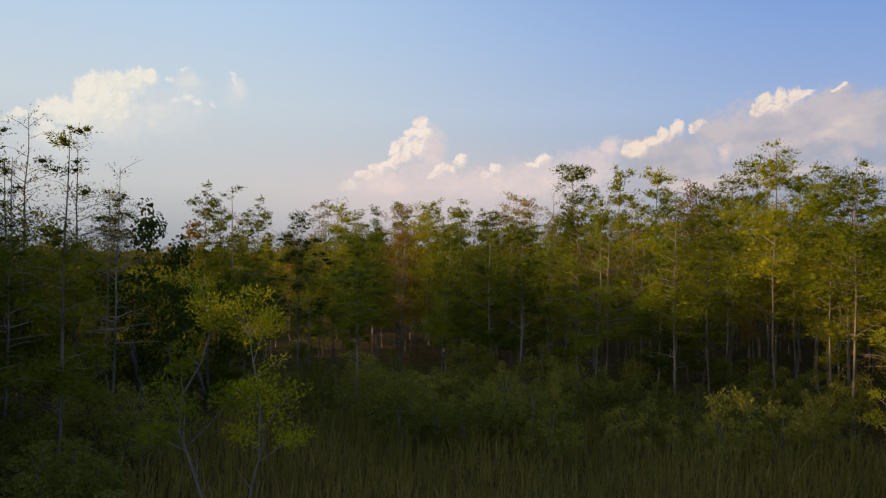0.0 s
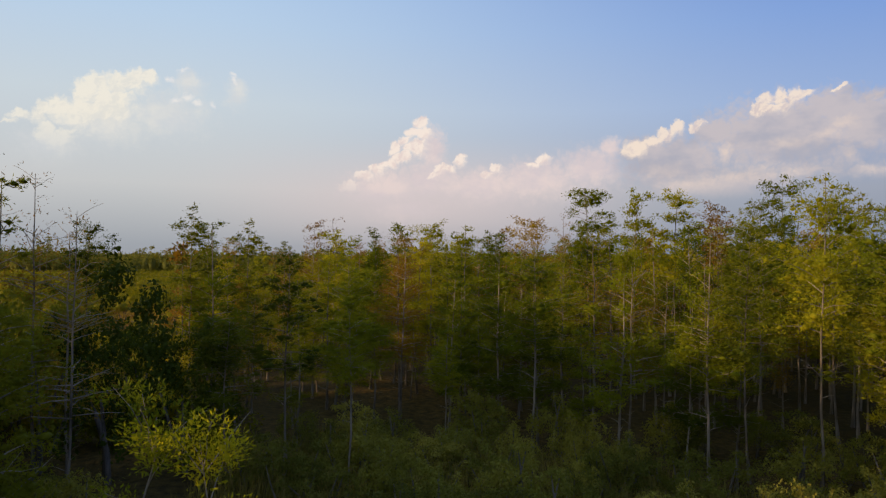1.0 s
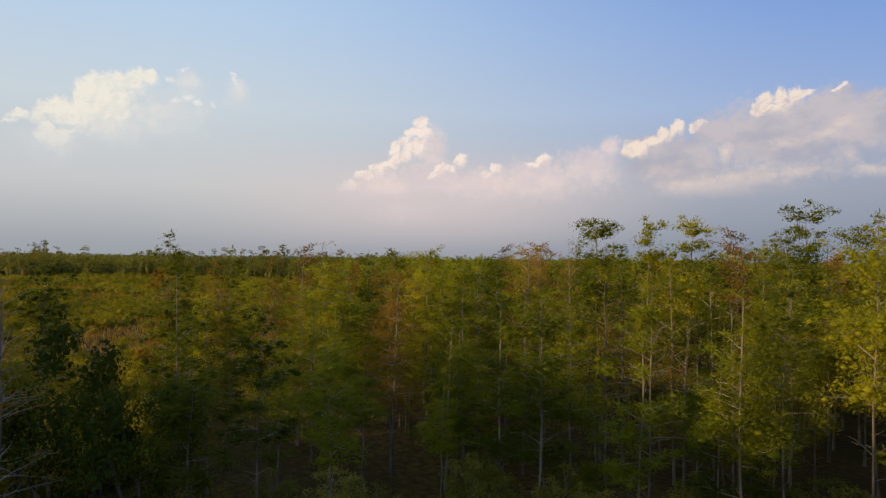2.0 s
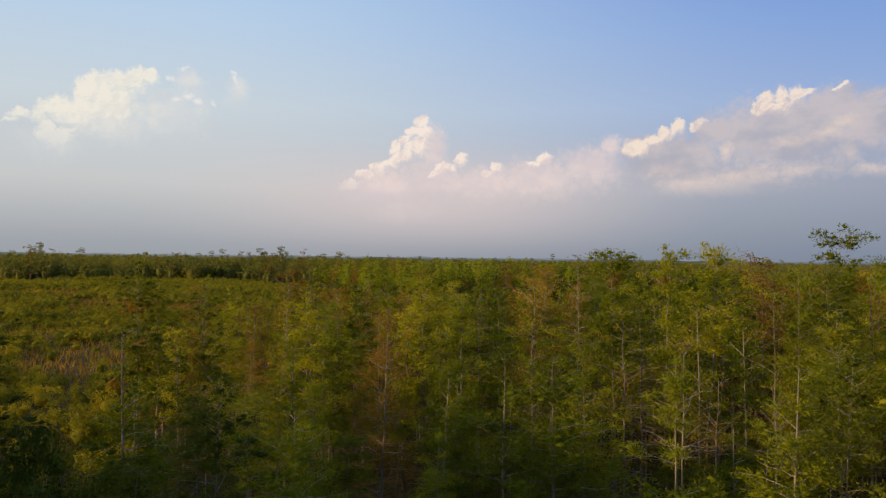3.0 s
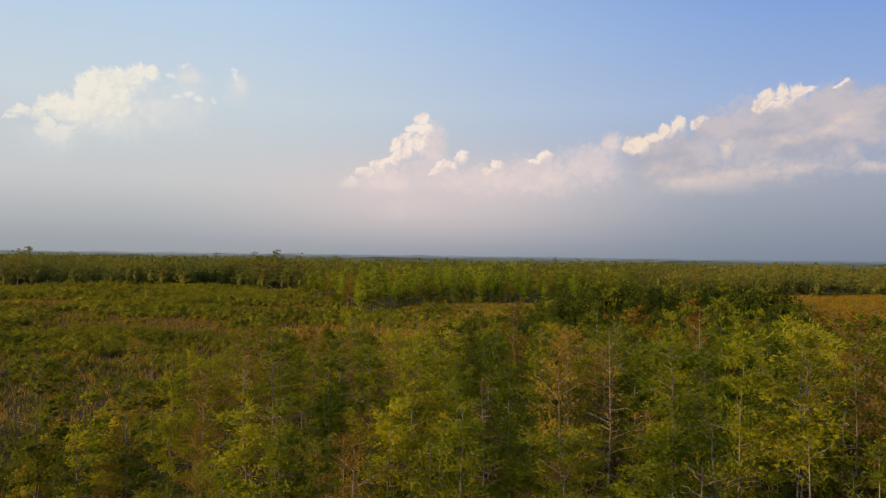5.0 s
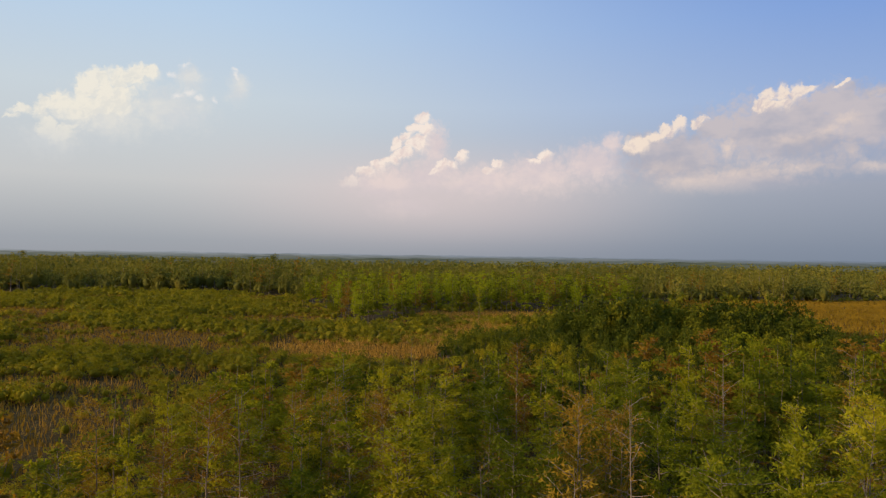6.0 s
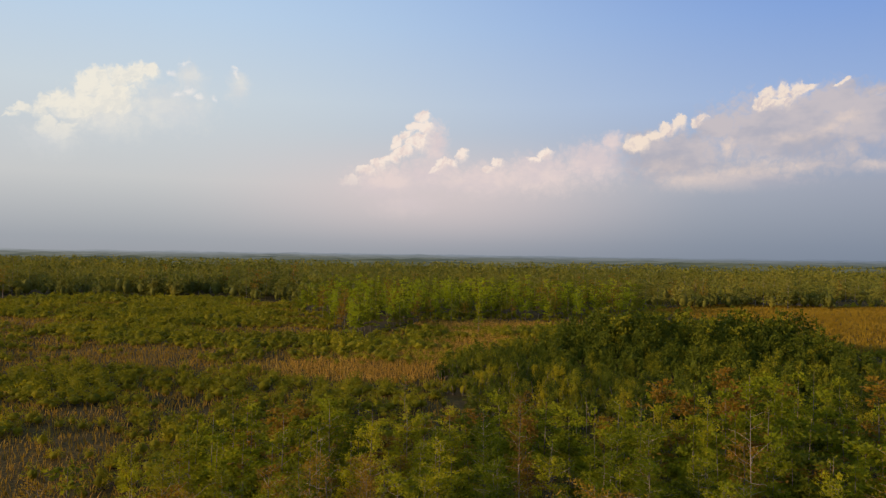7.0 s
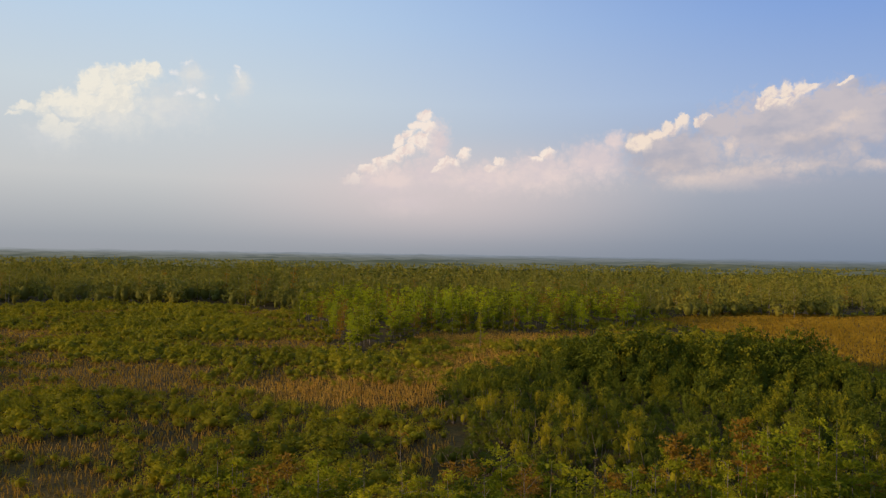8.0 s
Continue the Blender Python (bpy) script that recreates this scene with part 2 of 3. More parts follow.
M_CYPRESS = foliage("cypress_needles", (0.096, 0.120, 0.007), (0.213, 0.222, 0.011), (0.390, 0.348, 0.016), 0.55)
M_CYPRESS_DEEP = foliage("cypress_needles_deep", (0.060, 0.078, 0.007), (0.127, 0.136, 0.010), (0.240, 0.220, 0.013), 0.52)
M_RUST = foliage("turning_needles", (0.125, 0.068, 0.011), (0.225, 0.124, 0.015), (0.320, 0.205, 0.020), 0.42)
M_STAND = foliage("stand_needles", (0.115, 0.150, 0.009), (0.265, 0.295, 0.013), (0.48, 0.47, 0.018), 0.54)
M_WILLOW = foliage("willow_leaves", (0.095, 0.094, 0.014), (0.185, 0.170, 0.023), (0.299, 0.245, 0.036), 0.34)
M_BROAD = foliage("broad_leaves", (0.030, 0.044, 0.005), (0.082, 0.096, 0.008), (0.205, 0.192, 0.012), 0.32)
M_SHRUB = foliage("shrub_leaves", (0.080, 0.080, 0.006), (0.200, 0.180, 0.010), (0.410, 0.318, 0.015), 0.45, 0.03)
M_HAMMOCK = foliage("hammock_leaves", (0.062, 0.066, 0.005), (0.149, 0.142, 0.008), (0.299, 0.245, 0.012), 0.36)
M_STRAW = foliage("straw_blades", (0.26, 0.140, 0.030), (0.46, 0.260, 0.050), (0.62, 0.39, 0.085), 0.40, 0.03)
M_GOLD = foliage("dry_prairie_grass", (0.150, 0.088, 0.010), (0.255, 0.152, 0.014), (0.345, 0.215, 0.022), 0.35, 0.02)
M_SAWGRASS = foliage("sawgrass_blades", (0.082, 0.074, 0.018), (0.201, 0.155, 0.036), (0.433, 0.270, 0.075), 0.40, 0.30)
M_SEDGE = foliage("sedge_blades", (0.134, 0.085, 0.013), (0.258, 0.150, 0.022), (0.391, 0.225, 0.036), 0.35, 0.10)
M_FAR = foliage("far_canopy", (0.074, 0.088, 0.020), (0.170, 0.160, 0.026), (0.319, 0.245, 0.034), 0.36, 0.010)
M_BARK = bark("cypress_bark", (0.065, 0.048, 0.033), (0.29, 0.225, 0.16))
M_TWIG = bark("bleached_twigs", (0.11, 0.086, 0.062), (0.36, 0.285, 0.205))
M_BARK_DARK = bark("hardwood_bark", (0.05, 0.040, 0.030), (0.20, 0.16, 0.12))


def marsh_floor():
    m, t = nodes_of("marsh_floor")
    geo = make(t, "ShaderNodeNewGeometry")
    big = make(t, "ShaderNodeTexNoise", [("Vector", geo.outputs["Position"]), ("Scale", 0.03), ("Detail", 5.0), ("Roughness", 0.6)])
    fine = make(t, "ShaderNodeTexNoise", [("Vector", geo.outputs["Position"]), ("Scale", 2.2), ("Detail", 6.0), ("Roughness", 0.7)])
    f = make(t, "ShaderNodeMapRange", [(0, big.outputs[0]), (1, 0.40), (2, 0.62)]).outputs[0]
    a = blend(t, f, (0.070, 0.046, 0.009, 1), (0.19, 0.108, 0.022, 1))
    g = make(t, "ShaderNodeMapRange", [(0, fine.outputs[0]), (1, 0.35), (2, 0.7)]).outputs[0]
    col = blend(t, g, (0.034, 0.023, 0.006, 1), a)
    bump = make(t, "ShaderNodeBump", [("Strength", 0.8), ("Distance", 0.15), ("Height", fine.outputs[0])])
    p = make(t, "ShaderNodeBsdfPrincipled", [("Base Color", col), ("Roughness", 0.95), ("Specular IOR Level", 0.1), ("Normal", bump.outputs[0])])
    make(t, "ShaderNodeOutputMaterial", [(0, p.outputs[0])])
    return m


M_GROUND = marsh_floor()

# ---- mesh helpers: every surface is made of four-cornered faces ----


def mesh_of(name, pieces, smooth=False):
    """One mesh from (vertices, faces, material) pieces."""
    me = bpy.data.meshes.new(name)
    vs, fs, ms, base = [], [], [], 0
    for i, (v, f, mat) in enumerate(pieces):
        vs.append(v)
        fs.append(f + base)
        ms.append(np.full(len(f), i, np.int32))
        base += len(v)
        me.materials.append(mat)
    v, f, k = np.concatenate(vs), np.concatenate(fs), np.concatenate(ms)
    me.vertices.add(len(v))
    me.vertices.foreach_set("co", v.astype(np.float32).ravel())
    me.loops.add(4 * len(f))
    me.loops.foreach_set("vertex_index", f.astype(np.int32).ravel())
    me.polygons.add(len(f))
    me.polygons.foreach_set("loop_start", np.arange(0, 4 * len(f), 4, dtype=np.int32))
    me.polygons.foreach_set("material_index", k)
    if smooth:
        me.polygons.foreach_set("use_smooth", np.ones(len(f), bool))
    me.update(calc_edges=True)
    return me


def tube(path, radii, sides=5):
    """A tapered stem along a path."""
    path, radii = np.asarray(path, float), np.asarray(radii, float)
    way = np.gradient(path, axis=0)
    way /= np.linalg.norm(way, axis=1)[:, None] + 1e-9
    ref = np.where(np.abs(way[:, 2:3]) > 0.9, np.array([[1.0, 0, 0]]), np.array([[0, 0, 1.0]]))
    p = np.cross(way, ref)
    p /= np.linalg.norm(p, axis=1)[:, None] + 1e-9
    q = np.cross(way, p)
    ang = np.arange(sides) * 2 * np.pi / sides
    v = path[:, None, :] + radii[:, None, None] * (np.cos(ang)[None, :, None] * p[:, None, :] + np.sin(ang)[None, :, None] * q[:, None, :])
    n, i, j = len(path), np.arange(len(path) - 1)[:, None], np.arange(sides)[None, :]
    k = (j + 1) % sides
    f = np.stack([i * sides + j, i * sides + k, (i + 1) * sides + k, (i + 1) * sides + j], -1).reshape(-1, 4)
    return v.reshape(-1, 3), f


def joined(parts):
    vs, fs, base = [], [], 0
    for v, f in parts:
        vs.append(v)
        fs.append(f + base)
        base += len(v)
    return np.concatenate(vs), np.concatenate(fs)


def unit(v):
    return v / (np.linalg.norm(v, axis=1)[:, None] + 1e-9)


def blades(c, axis, side, length, width):
    """Pointed leaves at c: along axis, across side."""
    n = len(c)
    length, width = np.broadcast_to(length, (n,))[:, None], np.broadcast_to(width, (n,))[:, None]
    a, b = axis * length / 2, side * width / 2
    v = np.stack([c - a, c - 0.1 * a + b, c + a, c - 0.1 * a - b], 1).reshape(-1, 3)
    return v, np.arange(4 * n).reshape(-1, 4)


def facing(rng, normal, jitter):
    """Two axes of leaves that roughly face along normal."""
    n = unit(normal + jitter * rng.normal(size=normal.shape))
    r = unit(rng.normal(size=normal.shape))
    a = unit(np.cross(n, r))
    return a, np.cross(n, a)


# ---- plants ----


def lump(c, r, rng, around=5, up=3):
    """A closed uneven mass of inner foliage."""
    th, ph = np.arange(around) * 2 * np.pi / around, np.linspace(-0.42 * np.pi, 0.42 * np.pi, up)
    rr = r * rng.uniform(0.82, 1.08, (up, around))
    v = np.stack([c[0] + rr * np.cos(ph)[:, None] * np.cos(th), c[1] + rr * np.cos(ph)[:, None] * np.sin(th), c[2] + 0.82 * rr * np.sin(ph)[:, None]], -1).reshape(-1, 3)
    i, j = np.meshgrid(np.arange(up - 1), np.arange(around), indexing="ij")
    k = (j + 1) % around
    return v, np.stack([i * around + j, i * around + k, (i + 1) * around + k, (i + 1) * around + j], -1).reshape(-1, 4)


def heart(h, bottom, width, rng):
    """The dark inner mass of a broad-leaved crown."""
    v, f = lump(np.zeros(3), 1.0, rng, 9, 5)
    low, top = h * bottom, h * 0.56
    return v * np.array([0.42 * width, 0.42 * width, 0.5 * (top - low) / 0.80]) + np.array([0, 0, 0.5 * (top + low)]), f


def cypress(seed, h, bare=0.42, spread=1.9, sprays=1500, size=0.34, flat=0.0, lean=0.0, detail=1.0, broad_spray=0.30, crook=0.055, pads=1):
    """Pieces of one cypress of height h: (trunk, limbs, crown, dead limbs), each vertices and faces."""
    rng = np.random.default_rng(seed)
    n = max(5, int(9 * detail))
    z = np.linspace(0, h, n)
    wob = np.cumsum(rng.normal(0, crook, (n, 2)), axis=0) + lean * (z / h)[:, None] ** 1.5 * rng.normal(0, 1, 2)
    path = np.column_stack([wob - wob[0], z])
    r0 = 0.0042 * h + 0.012
    rad = r0 * (1 - z / h) ** 0.8 + 0.010
    rad[0] *= 1.7
    path[0, 2] = -0.3
    trunk = tube(path, rad, 6 if detail > 0.7 else 4)
    limbs, dead_limbs, nl = [], [], 11 if crook > 0.1 else max(16, int(h * 3.0 * (0.35 + 0.65 * detail)))
    us = np.sort(np.concatenate([rng.uniform(bare, 0.985, nl), rng.uniform(bare * 0.45, bare, max(2, nl // 7))]))
    total = []
    for i, u in enumerate(us):
        dead = u < bare
        base = np.array([np.interp(u * h, z, path[:, 0]), np.interp(u * h, z, path[:, 1]), u * h])
        w = (u - bare) / (1 - bare)
        reach = spread * (0.30 + 0.70 * ((1 - max(w, 0)) ** (0.75 - 0.5 * flat))) * rng.uniform(0.55, 1.15)
        if w > 0.8:
            reach *= 0.95 + 0.7 * flat
        if dead:
            reach *= rng.uniform(0.25, 0.6)
        th = i * 2.4 + rng.normal(0, 0.5)
        rise = rng.uniform(0.0, 0.5) + (0.3 if dead else 0.0) + 0.5 * max(w, 0) * (1 - flat) + (0.7 if crook > 0.1 else 0.0)
        way = np.array([math.cos(th), math.sin(th), rise])
        s = np.linspace(0, 1, 4)[:, None]
        p = base + way * reach * s + np.array([0, 0, -0.12 * reach]) * s ** 2 + rng.normal(0, 0.04 * reach, (4, 3)) * s
        (dead_limbs if dead else limbs).append(tube(p, np.linspace(max(0.011, 0.013 * reach * (1.3 - u) + 0.010), 0.006, 4), 3))
        if not dead:
            total.append((p, reach))
    tufts = []
    for p, reach in total:
        out = unit((p[-1] - p[0])[None, :])[0]
        for at_limb in rng.uniform(0.14, 1.04, max(2, int(round((1.5 + 2.1 * reach) * (0.55 + 0.45 * detail))))):
            c = np.array([np.interp(at_limb, np.linspace(0, 1, 4), p[:, j]) for j in range(3)])
            tufts.append((*(c + rng.normal(0, 0.09, 3) * reach), (0.22 + 0.16 * reach) * rng.uniform(0.6, 1.3) * (1.45 - 0.45 * detail), *out))
    tufts.append((*path[-1], 0.22, 0, 0, 1))
    tufts = np.array(tufts)
    which = rng.choice(len(tufts), sprays, p=tufts[:, 3] ** 2 / (tufts[:, 3] ** 2).sum())
    d = unit(rng.normal(size=(sprays, 3)))
    reach_out = (tufts[which, 3] * rng.uniform(0.2, 1.15, sprays) ** 0.6)[:, None]
    c = tufts[which, :3] + d * reach_out * np.array([1.15, 1.15, 0.62])
    axis = unit(0.8 * d + 0.5 * tufts[which, 4:] + rng.normal(0, 0.45, (sprays, 3)))
    side = unit(np.cross(axis, unit(d + np.array([0, 0, 0.45]) + 0.55 * rng.normal(size=(sprays, 3)))))
    k = size * rng.uniform(0.55, 1.35, sprays)
    masses = [blades(c, axis, side, k, broad_spray * k)]
    if pads:
        for x, y, zz, r in tufts[rng.permutation(len(tufts))[: len(tufts) // 2], :4]:
            v, f = lump(np.zeros(3), 0.42 * r, rng, 4)
            masses.append((v * np.array([1.1, 1.1, 0.55]) + np.array([x, y, zz]), f))
    return trunk, joined(limbs), joined(masses), dead_limbs


def leafy(seed, h, width, lobes, leaves, size, bottom=0.25, stems=3, jitter=0.55, sides=4, core=0.76, deep=0.25):
    """Pieces of a rounded broad-leaved tree or shrub: (stems, crown)."""
    rng = np.random.default_rng(seed)
    th = rng.uniform(0, 2 * np.pi, lobes)
    rr = np.sqrt(rng.uniform(0, 1, lobes)) * width * 0.40
    top = 1 - 0.5 * (rr / (width * 0.40)) ** 2 * rng.uniform(0.5, 1.0, lobes) - deep * rng.uniform(0, 1, lobes) ** 1.5
    rad = width * rng.uniform(0.45, 1.0, lobes) * 0.74 / lobes ** 0.5
    cz = np.maximum(h * top - rad * 0.8, h * bottom + 0.2 * rad)
    cen = np.column_stack([rr * np.cos(th), rr * np.sin(th), cz])
    which = rng.choice(lobes, leaves, p=rad ** 2 / (rad ** 2).sum())
    d = unit(rng.normal(size=(leaves, 3)) + np.array([0, 0, 0.35]))
    c = cen[which] + d * (rad[which] * rng.uniform(0.35, 1.2, leaves))[:, None] * np.array([1, 1, 0.9])
    c[:, 2] = np.maximum(c[:, 2], 0.05)
    a, b = facing(rng, d + np.array([0, 0, 0.3]), jitter)
    k = size * rng.uniform(0.6, 1.4, leaves)
    crown = joined([blades(c, a, b, k, 0.62 * k)] + ([heart(h, bottom, width * core, rng)] if core else []))
    parts = []
    for i in range(stems):
        t = cen[i % lobes]
        foot = np.array([rng.normal(0, 0.05 * width), rng.normal(0, 0.05 * width), -0.2])
        s = np.linspace(0, 1, 5)[:, None]
        p = foot + (t - foot) * s + np.sin(s * np.pi) * rng.normal(0, 0.04 * h, 3) * np.array([1, 1, 0])
        parts.append(tube(p, np.linspace(0.018 * h + 0.01, 0.008, 5), sides))
    return joined(parts), crown


def planted(pieces, spots):
    """One array of many copies: spots of (x, y, scale, height scale, turn), each with pieces of its own choice."""
    out = {}
    for (x, y, s, sz, turn), variant in spots:
        c, d = math.cos(turn) * s, math.sin(turn) * s
        for (v, f), mat in pieces[variant]:
            w = np.column_stack([c * v[:, 0] - d * v[:, 1] + x, d * v[:, 0] + c * v[:, 1] + y, v[:, 2] * sz])
            out.setdefault(mat.name, [mat, [], 0])
            rec = out[mat.name]
            rec[1].append((w, f))
    return [(*joined(parts), mat) for mat, parts, _ in out.values()]


def stuff(name, label, category, pieces):
    ob = new(name, mesh_of(name, pieces))
    ob.color = (1, 1, 1, 0)
    return tagged(ob, label, category, kind="stuff")


def thing(name, parts, label, category, group):
    """An Empty at the foot that parents its parts: (name, ((vertices, faces), material), ...)."""
    base = tagged(new(name), label, category, group)
    for part_name, *pieces in parts:
        ob = new(part_name, mesh_of(part_name, [(*geometry, mat) for geometry, mat in pieces], smooth=part_name in ("trunk", "woody_base")))
        ob.parent = base
    return base


def at(x, y, s=1.0, sz=1.0, turn=0.0, z=0.0):
    return pose(x, y, z, 0, 0, math.degrees(turn)) @ Matrix.Diagonal((s, s, sz, 1))


def put(ob, m, placed):
    """The thing itself the first time, then copies of it."""
    if ob.name in placed:
        s = ob.scale
        return copy_thing(ob, m @ Matrix.Diagonal((1 / s[0], 1 / s[1], 1 / s[2], 1)))
    placed.add(ob.name)
    ob.matrix_basis = m
    return ob


PLACED = set()


def scattered(rng, x0, x1, y0, y1, gap, keep=None, taken=None):
    """Jittered spots about gap metres apart that keep(x, y) accepts."""
    out = []
    for gy in np.arange(y0, y1, gap):
        for gx in np.arange(x0, x1, gap):
            x, y = gx + rng.uniform(-0.5, 0.5) * gap, gy + rng.uniform(-0.5, 0.5) * gap
            if keep is None or keep(x, y):
                if taken is None or all((x - a) ** 2 + (y - b) ** 2 > 1.7 for a, b in taken):
                    out.append((x, y))
    return out


# ---- the plan: where each kind of growth stands ----


def pocket(x, y):
    """The open marsh at the start, between the woods."""
    return -10.5 - 0.10 * max(0, 30 - y) < x < 14.0 + 0.9 * max(0, 36.0 - y) and y < 43 - 0.035 * (x + 3) ** 2 + 2.0 * math.sin(x * 0.9)


def near_woods(x, y):
    if x < -14.0 - 0.15 * max(0, 20 - y) + 1.5 * math.sin(y * 0.6) and -50 < y < (36 if x > -23 else 43) and x > -62:
        return True
    if pocket(x, y) or y < 26:
        return False
    back = 112 + 4 * math.sin(x * 0.21) + (0.45 * (x - 25) if x > 25 else 0)
    if y > min(back, 140):
        return False
    return x > max(-26 + 0.05 * (y - 60), -0.41 * (y - 10)) + 1.5 * math.sin(y * 0.5)


def dome(x, y):
    """Height of the hardwood mound at a spot, 0 outside it."""
    left = 1.5 + 0.40 * max(0, y - 196) + 1.8 * math.sin(y * 0.3) + 0.5 * max(0, 134 - y)
    right = 99 - 0.25 * max(0, 190 - y) + 2.5 * math.sin(y * 0.21)
    back = 226 + 3 * math.sin(x * 0.17) - 0.25 * max(0, 40 - x)
    if near_woods(x, y) or not (left < x < right and 104 < y < back):
        return 0.0
    ridge = math.exp(-((y - 212) / 15) ** 2) / (1 + math.exp(-(x - 30) / 6) + math.exp((x - 95) / 3.0))
    rim = min(1.0, (x - left) / 12, (right - x) / 8)
    return 3.0 + 1.6 * rim + 0.9 * math.sin(x * 0.13 + y * 0.07) + 7.4 * ridge


def prairie(x, y):
    edge = 114 - 0.12 * max(0, y - 260) + 3 * math.sin(y * 0.08)
    return x > edge and 226 < y < min(378 + 0.7 * (x - 100), 420) + 4 * math.sin(x * 0.05) and not dome(x, y)


def stand(x, y):
    """The cypress stand across the clearing."""
    front = 311 - 72 * math.exp(-((x + 26) / 14) ** 2) + 3 * math.sin(x * 0.7)
    front += 0.9 * max(0, x - 46) + 0.8 * max(0, -44 - x)
    return -64 < x < 96 and front + 5 * math.sin(x * 0.37) * math.sin(x * 0.11) < y < 425


def far_woods(x, y):
    edge = 405 + 14 * math.sin(x * 0.031) + 8 * math.sin(x * 0.09)
    return y > edge


def spot(x, y, cx, cy, rx, ry):
    return math.exp(-((x - cx) / rx) ** 2 - ((y - cy) / ry) ** 2)


def meadow(x, y):
    """How open the marsh is: 1 tall grass, 0 shrubs."""
    n = noise.noise(Vector((x * 0.020, y * 0.034, 3.7))) + 0.7 * noise.noise(Vector((x * 0.07, y * 0.10, 9.1)))
    bare = spot(x, y, 1, 152, 6, 26) + spot(x, y, -41, 150, 8, 10) + spot(x, y, -98, 203, 16, 20) + spot(x, y, -67, 259, 26, 7)
    return n - 0.02 + 0.55 * clearing(x, y) + 0.36 * bare


def clearing(x, y):
    """The golden reed beds before the stand."""
    return spot(x, y, -17, 190, 20, 15) + spot(x, y, 14, 287, 26, 12) + spot(x, y, 0, 222, 15, 18) + spot(x, y, 12, 255, 12, 20)


def marsh(x, y):
    return 40 < y < 420 and not (near_woods(x, y) or dome(x, y) or prairie(x, y) or stand(x, y) or far_woods(x, y) or pocket(x, y))


# ---- ground ----
def ground():
    k = np.concatenate([np.linspace(0, 200, 41), np.linspace(200, 4900, 30)[1:]])
    k = np.concatenate([-k[:0:-1], k])
    n = len(k)
    gx, gy = np.meshgrid(k, k + 60)
    v = np.column_stack([gx.ravel(), gy.ravel(), np.zeros(n * n)])
    v[:, 2] = 0.12 * np.sin(v[:, 0] * 0.31) * np.sin(v[:, 1] * 0.27) - 0.1
    i, j = np.meshgrid(np.arange(n - 1), np.arange(n - 1), indexing="ij")
    f = np.stack([i * n + j, i * n + j + 1, (i + 1) * n + j + 1, (i + 1) * n + j], -1).reshape(-1, 4)
    return tagged(new("ground", mesh_of("ground", [(v, f, M_GROUND)], smooth=True)), "dark wet marsh soil with patches of dead grass", "ground", kind="structure")


ground()

# ---- cypress trees ----
rng = np.random.default_rng(5)
KINDS = [  # height, bare share, spread, sprays, flat top, leaf material, trees of this look
    (13.0, 0.34, 2.3, 2300, 0.1, M_CYPRESS, "slender cypress with feathery yellow-green crown and pale trunk"),
    (12.0, 0.24, 2.0, 2200, 0.0, M_CYPRESS, "slim pointed cypress with light green needles standing in marsh"),
    (14.0, 0.48, 2.6, 2500, 0.4, M_CYPRESS, "tall flat-topped cypress with yellow-green sprays and grey trunk"),
    (12.5, 0.22, 2.2, 2500, 0.1, M_CYPRESS_DEEP, "slim cypress with deeper green needles among the woods"),
    (11.0, 0.14, 2.1, 2200, 0.0, M_CYPRESS, "young cypress, bushy and bright green down to the shrubs"),
    (12.5, 0.30, 2.2, 1300, 0.3, M_RUST, "thin cypress with sparse rust-brown needles and bare twigs"),
    (13.0, 0.30, 2.3, 420, 0.3, M_RUST, "nearly bare cypress with grey limbs and few brown tufts"),
    (13.0, 0.46, 2.4, 2200, 0.3, M_CYPRESS_DEEP, "open-crowned cypress with dark green layered sprays"),
    (15.0, 0.56, 2.3, 2800, 0.6, M_CYPRESS, "tall cypress with a bright flat open head above the canopy"),
    (7.5, 0.40, 1.9, 800, 0.3, M_CYPRESS, "small crooked cypress with pale forked limbs and light sprays"),
]
SHARE = [0.21, 0.16, 0.08, 0.12, 0.10, 0.17, 0.10, 0.04, 0.02, 0.0]
# right front row: barer trunks, and deep green kinds standing in for shade
FRONT_DIMMED = [0.10, 0.04, 0.16, 0.16, 0.0, 0.03, 0.07, 0.42, 0.02, 0.0]
# left woods: darker kinds weighted up, their colour standing in for shade
LEFT_DIMMED = [0.05, 0.05, 0.03, 0.42, 0.05, 0.10, 0.12, 0.18, 0.0, 0.0]
GROWN = {}


def grown(kind, near):
    """The first tree of a kind, finer in leaf where the flight passes close."""
    if (kind, near) not in GROWN:
        h, bare, spread, sprays, flat_top, mat, label = KINDS[kind]
        crooked = kind == 9
        trunk, limbs, crown, dead = cypress((40 if near else 140) + kind, h, bare, spread, int(sprays * (3.9 if near else 2.0)), 0.145 if near else 0.21, flat_top, 0.9 if crooked else 0.25, 1.0, 0.30, 0.20 if crooked else 0.06, 0 if kind in (5, 6, 9) else 1)
        parts = [("trunk", (trunk, M_BARK), (limbs, M_TWIG)), ("crown", (crown, mat))] + [("dead_limb", (limb, M_TWIG)) for limb in dead]
        GROWN[kind, near] = thing("cypress_tree", parts, label, "cypress tree", "cypress trees of the near woods")
    return GROWN[kind, near]


TAKEN = []


def plant_cypress(kind, x, y, h, wide=1.0, turn=None):
    ob, h0 = grown(kind, y < 54), KINDS[kind][0]
    turn = rng.uniform(0, 6.28) if turn is None else turn
    m = at(x, y, wide * (0.5 + 0.5 * h / h0), h / h0, turn)
    put(ob, m, PLACED)
    TAKEN.append((x, y))


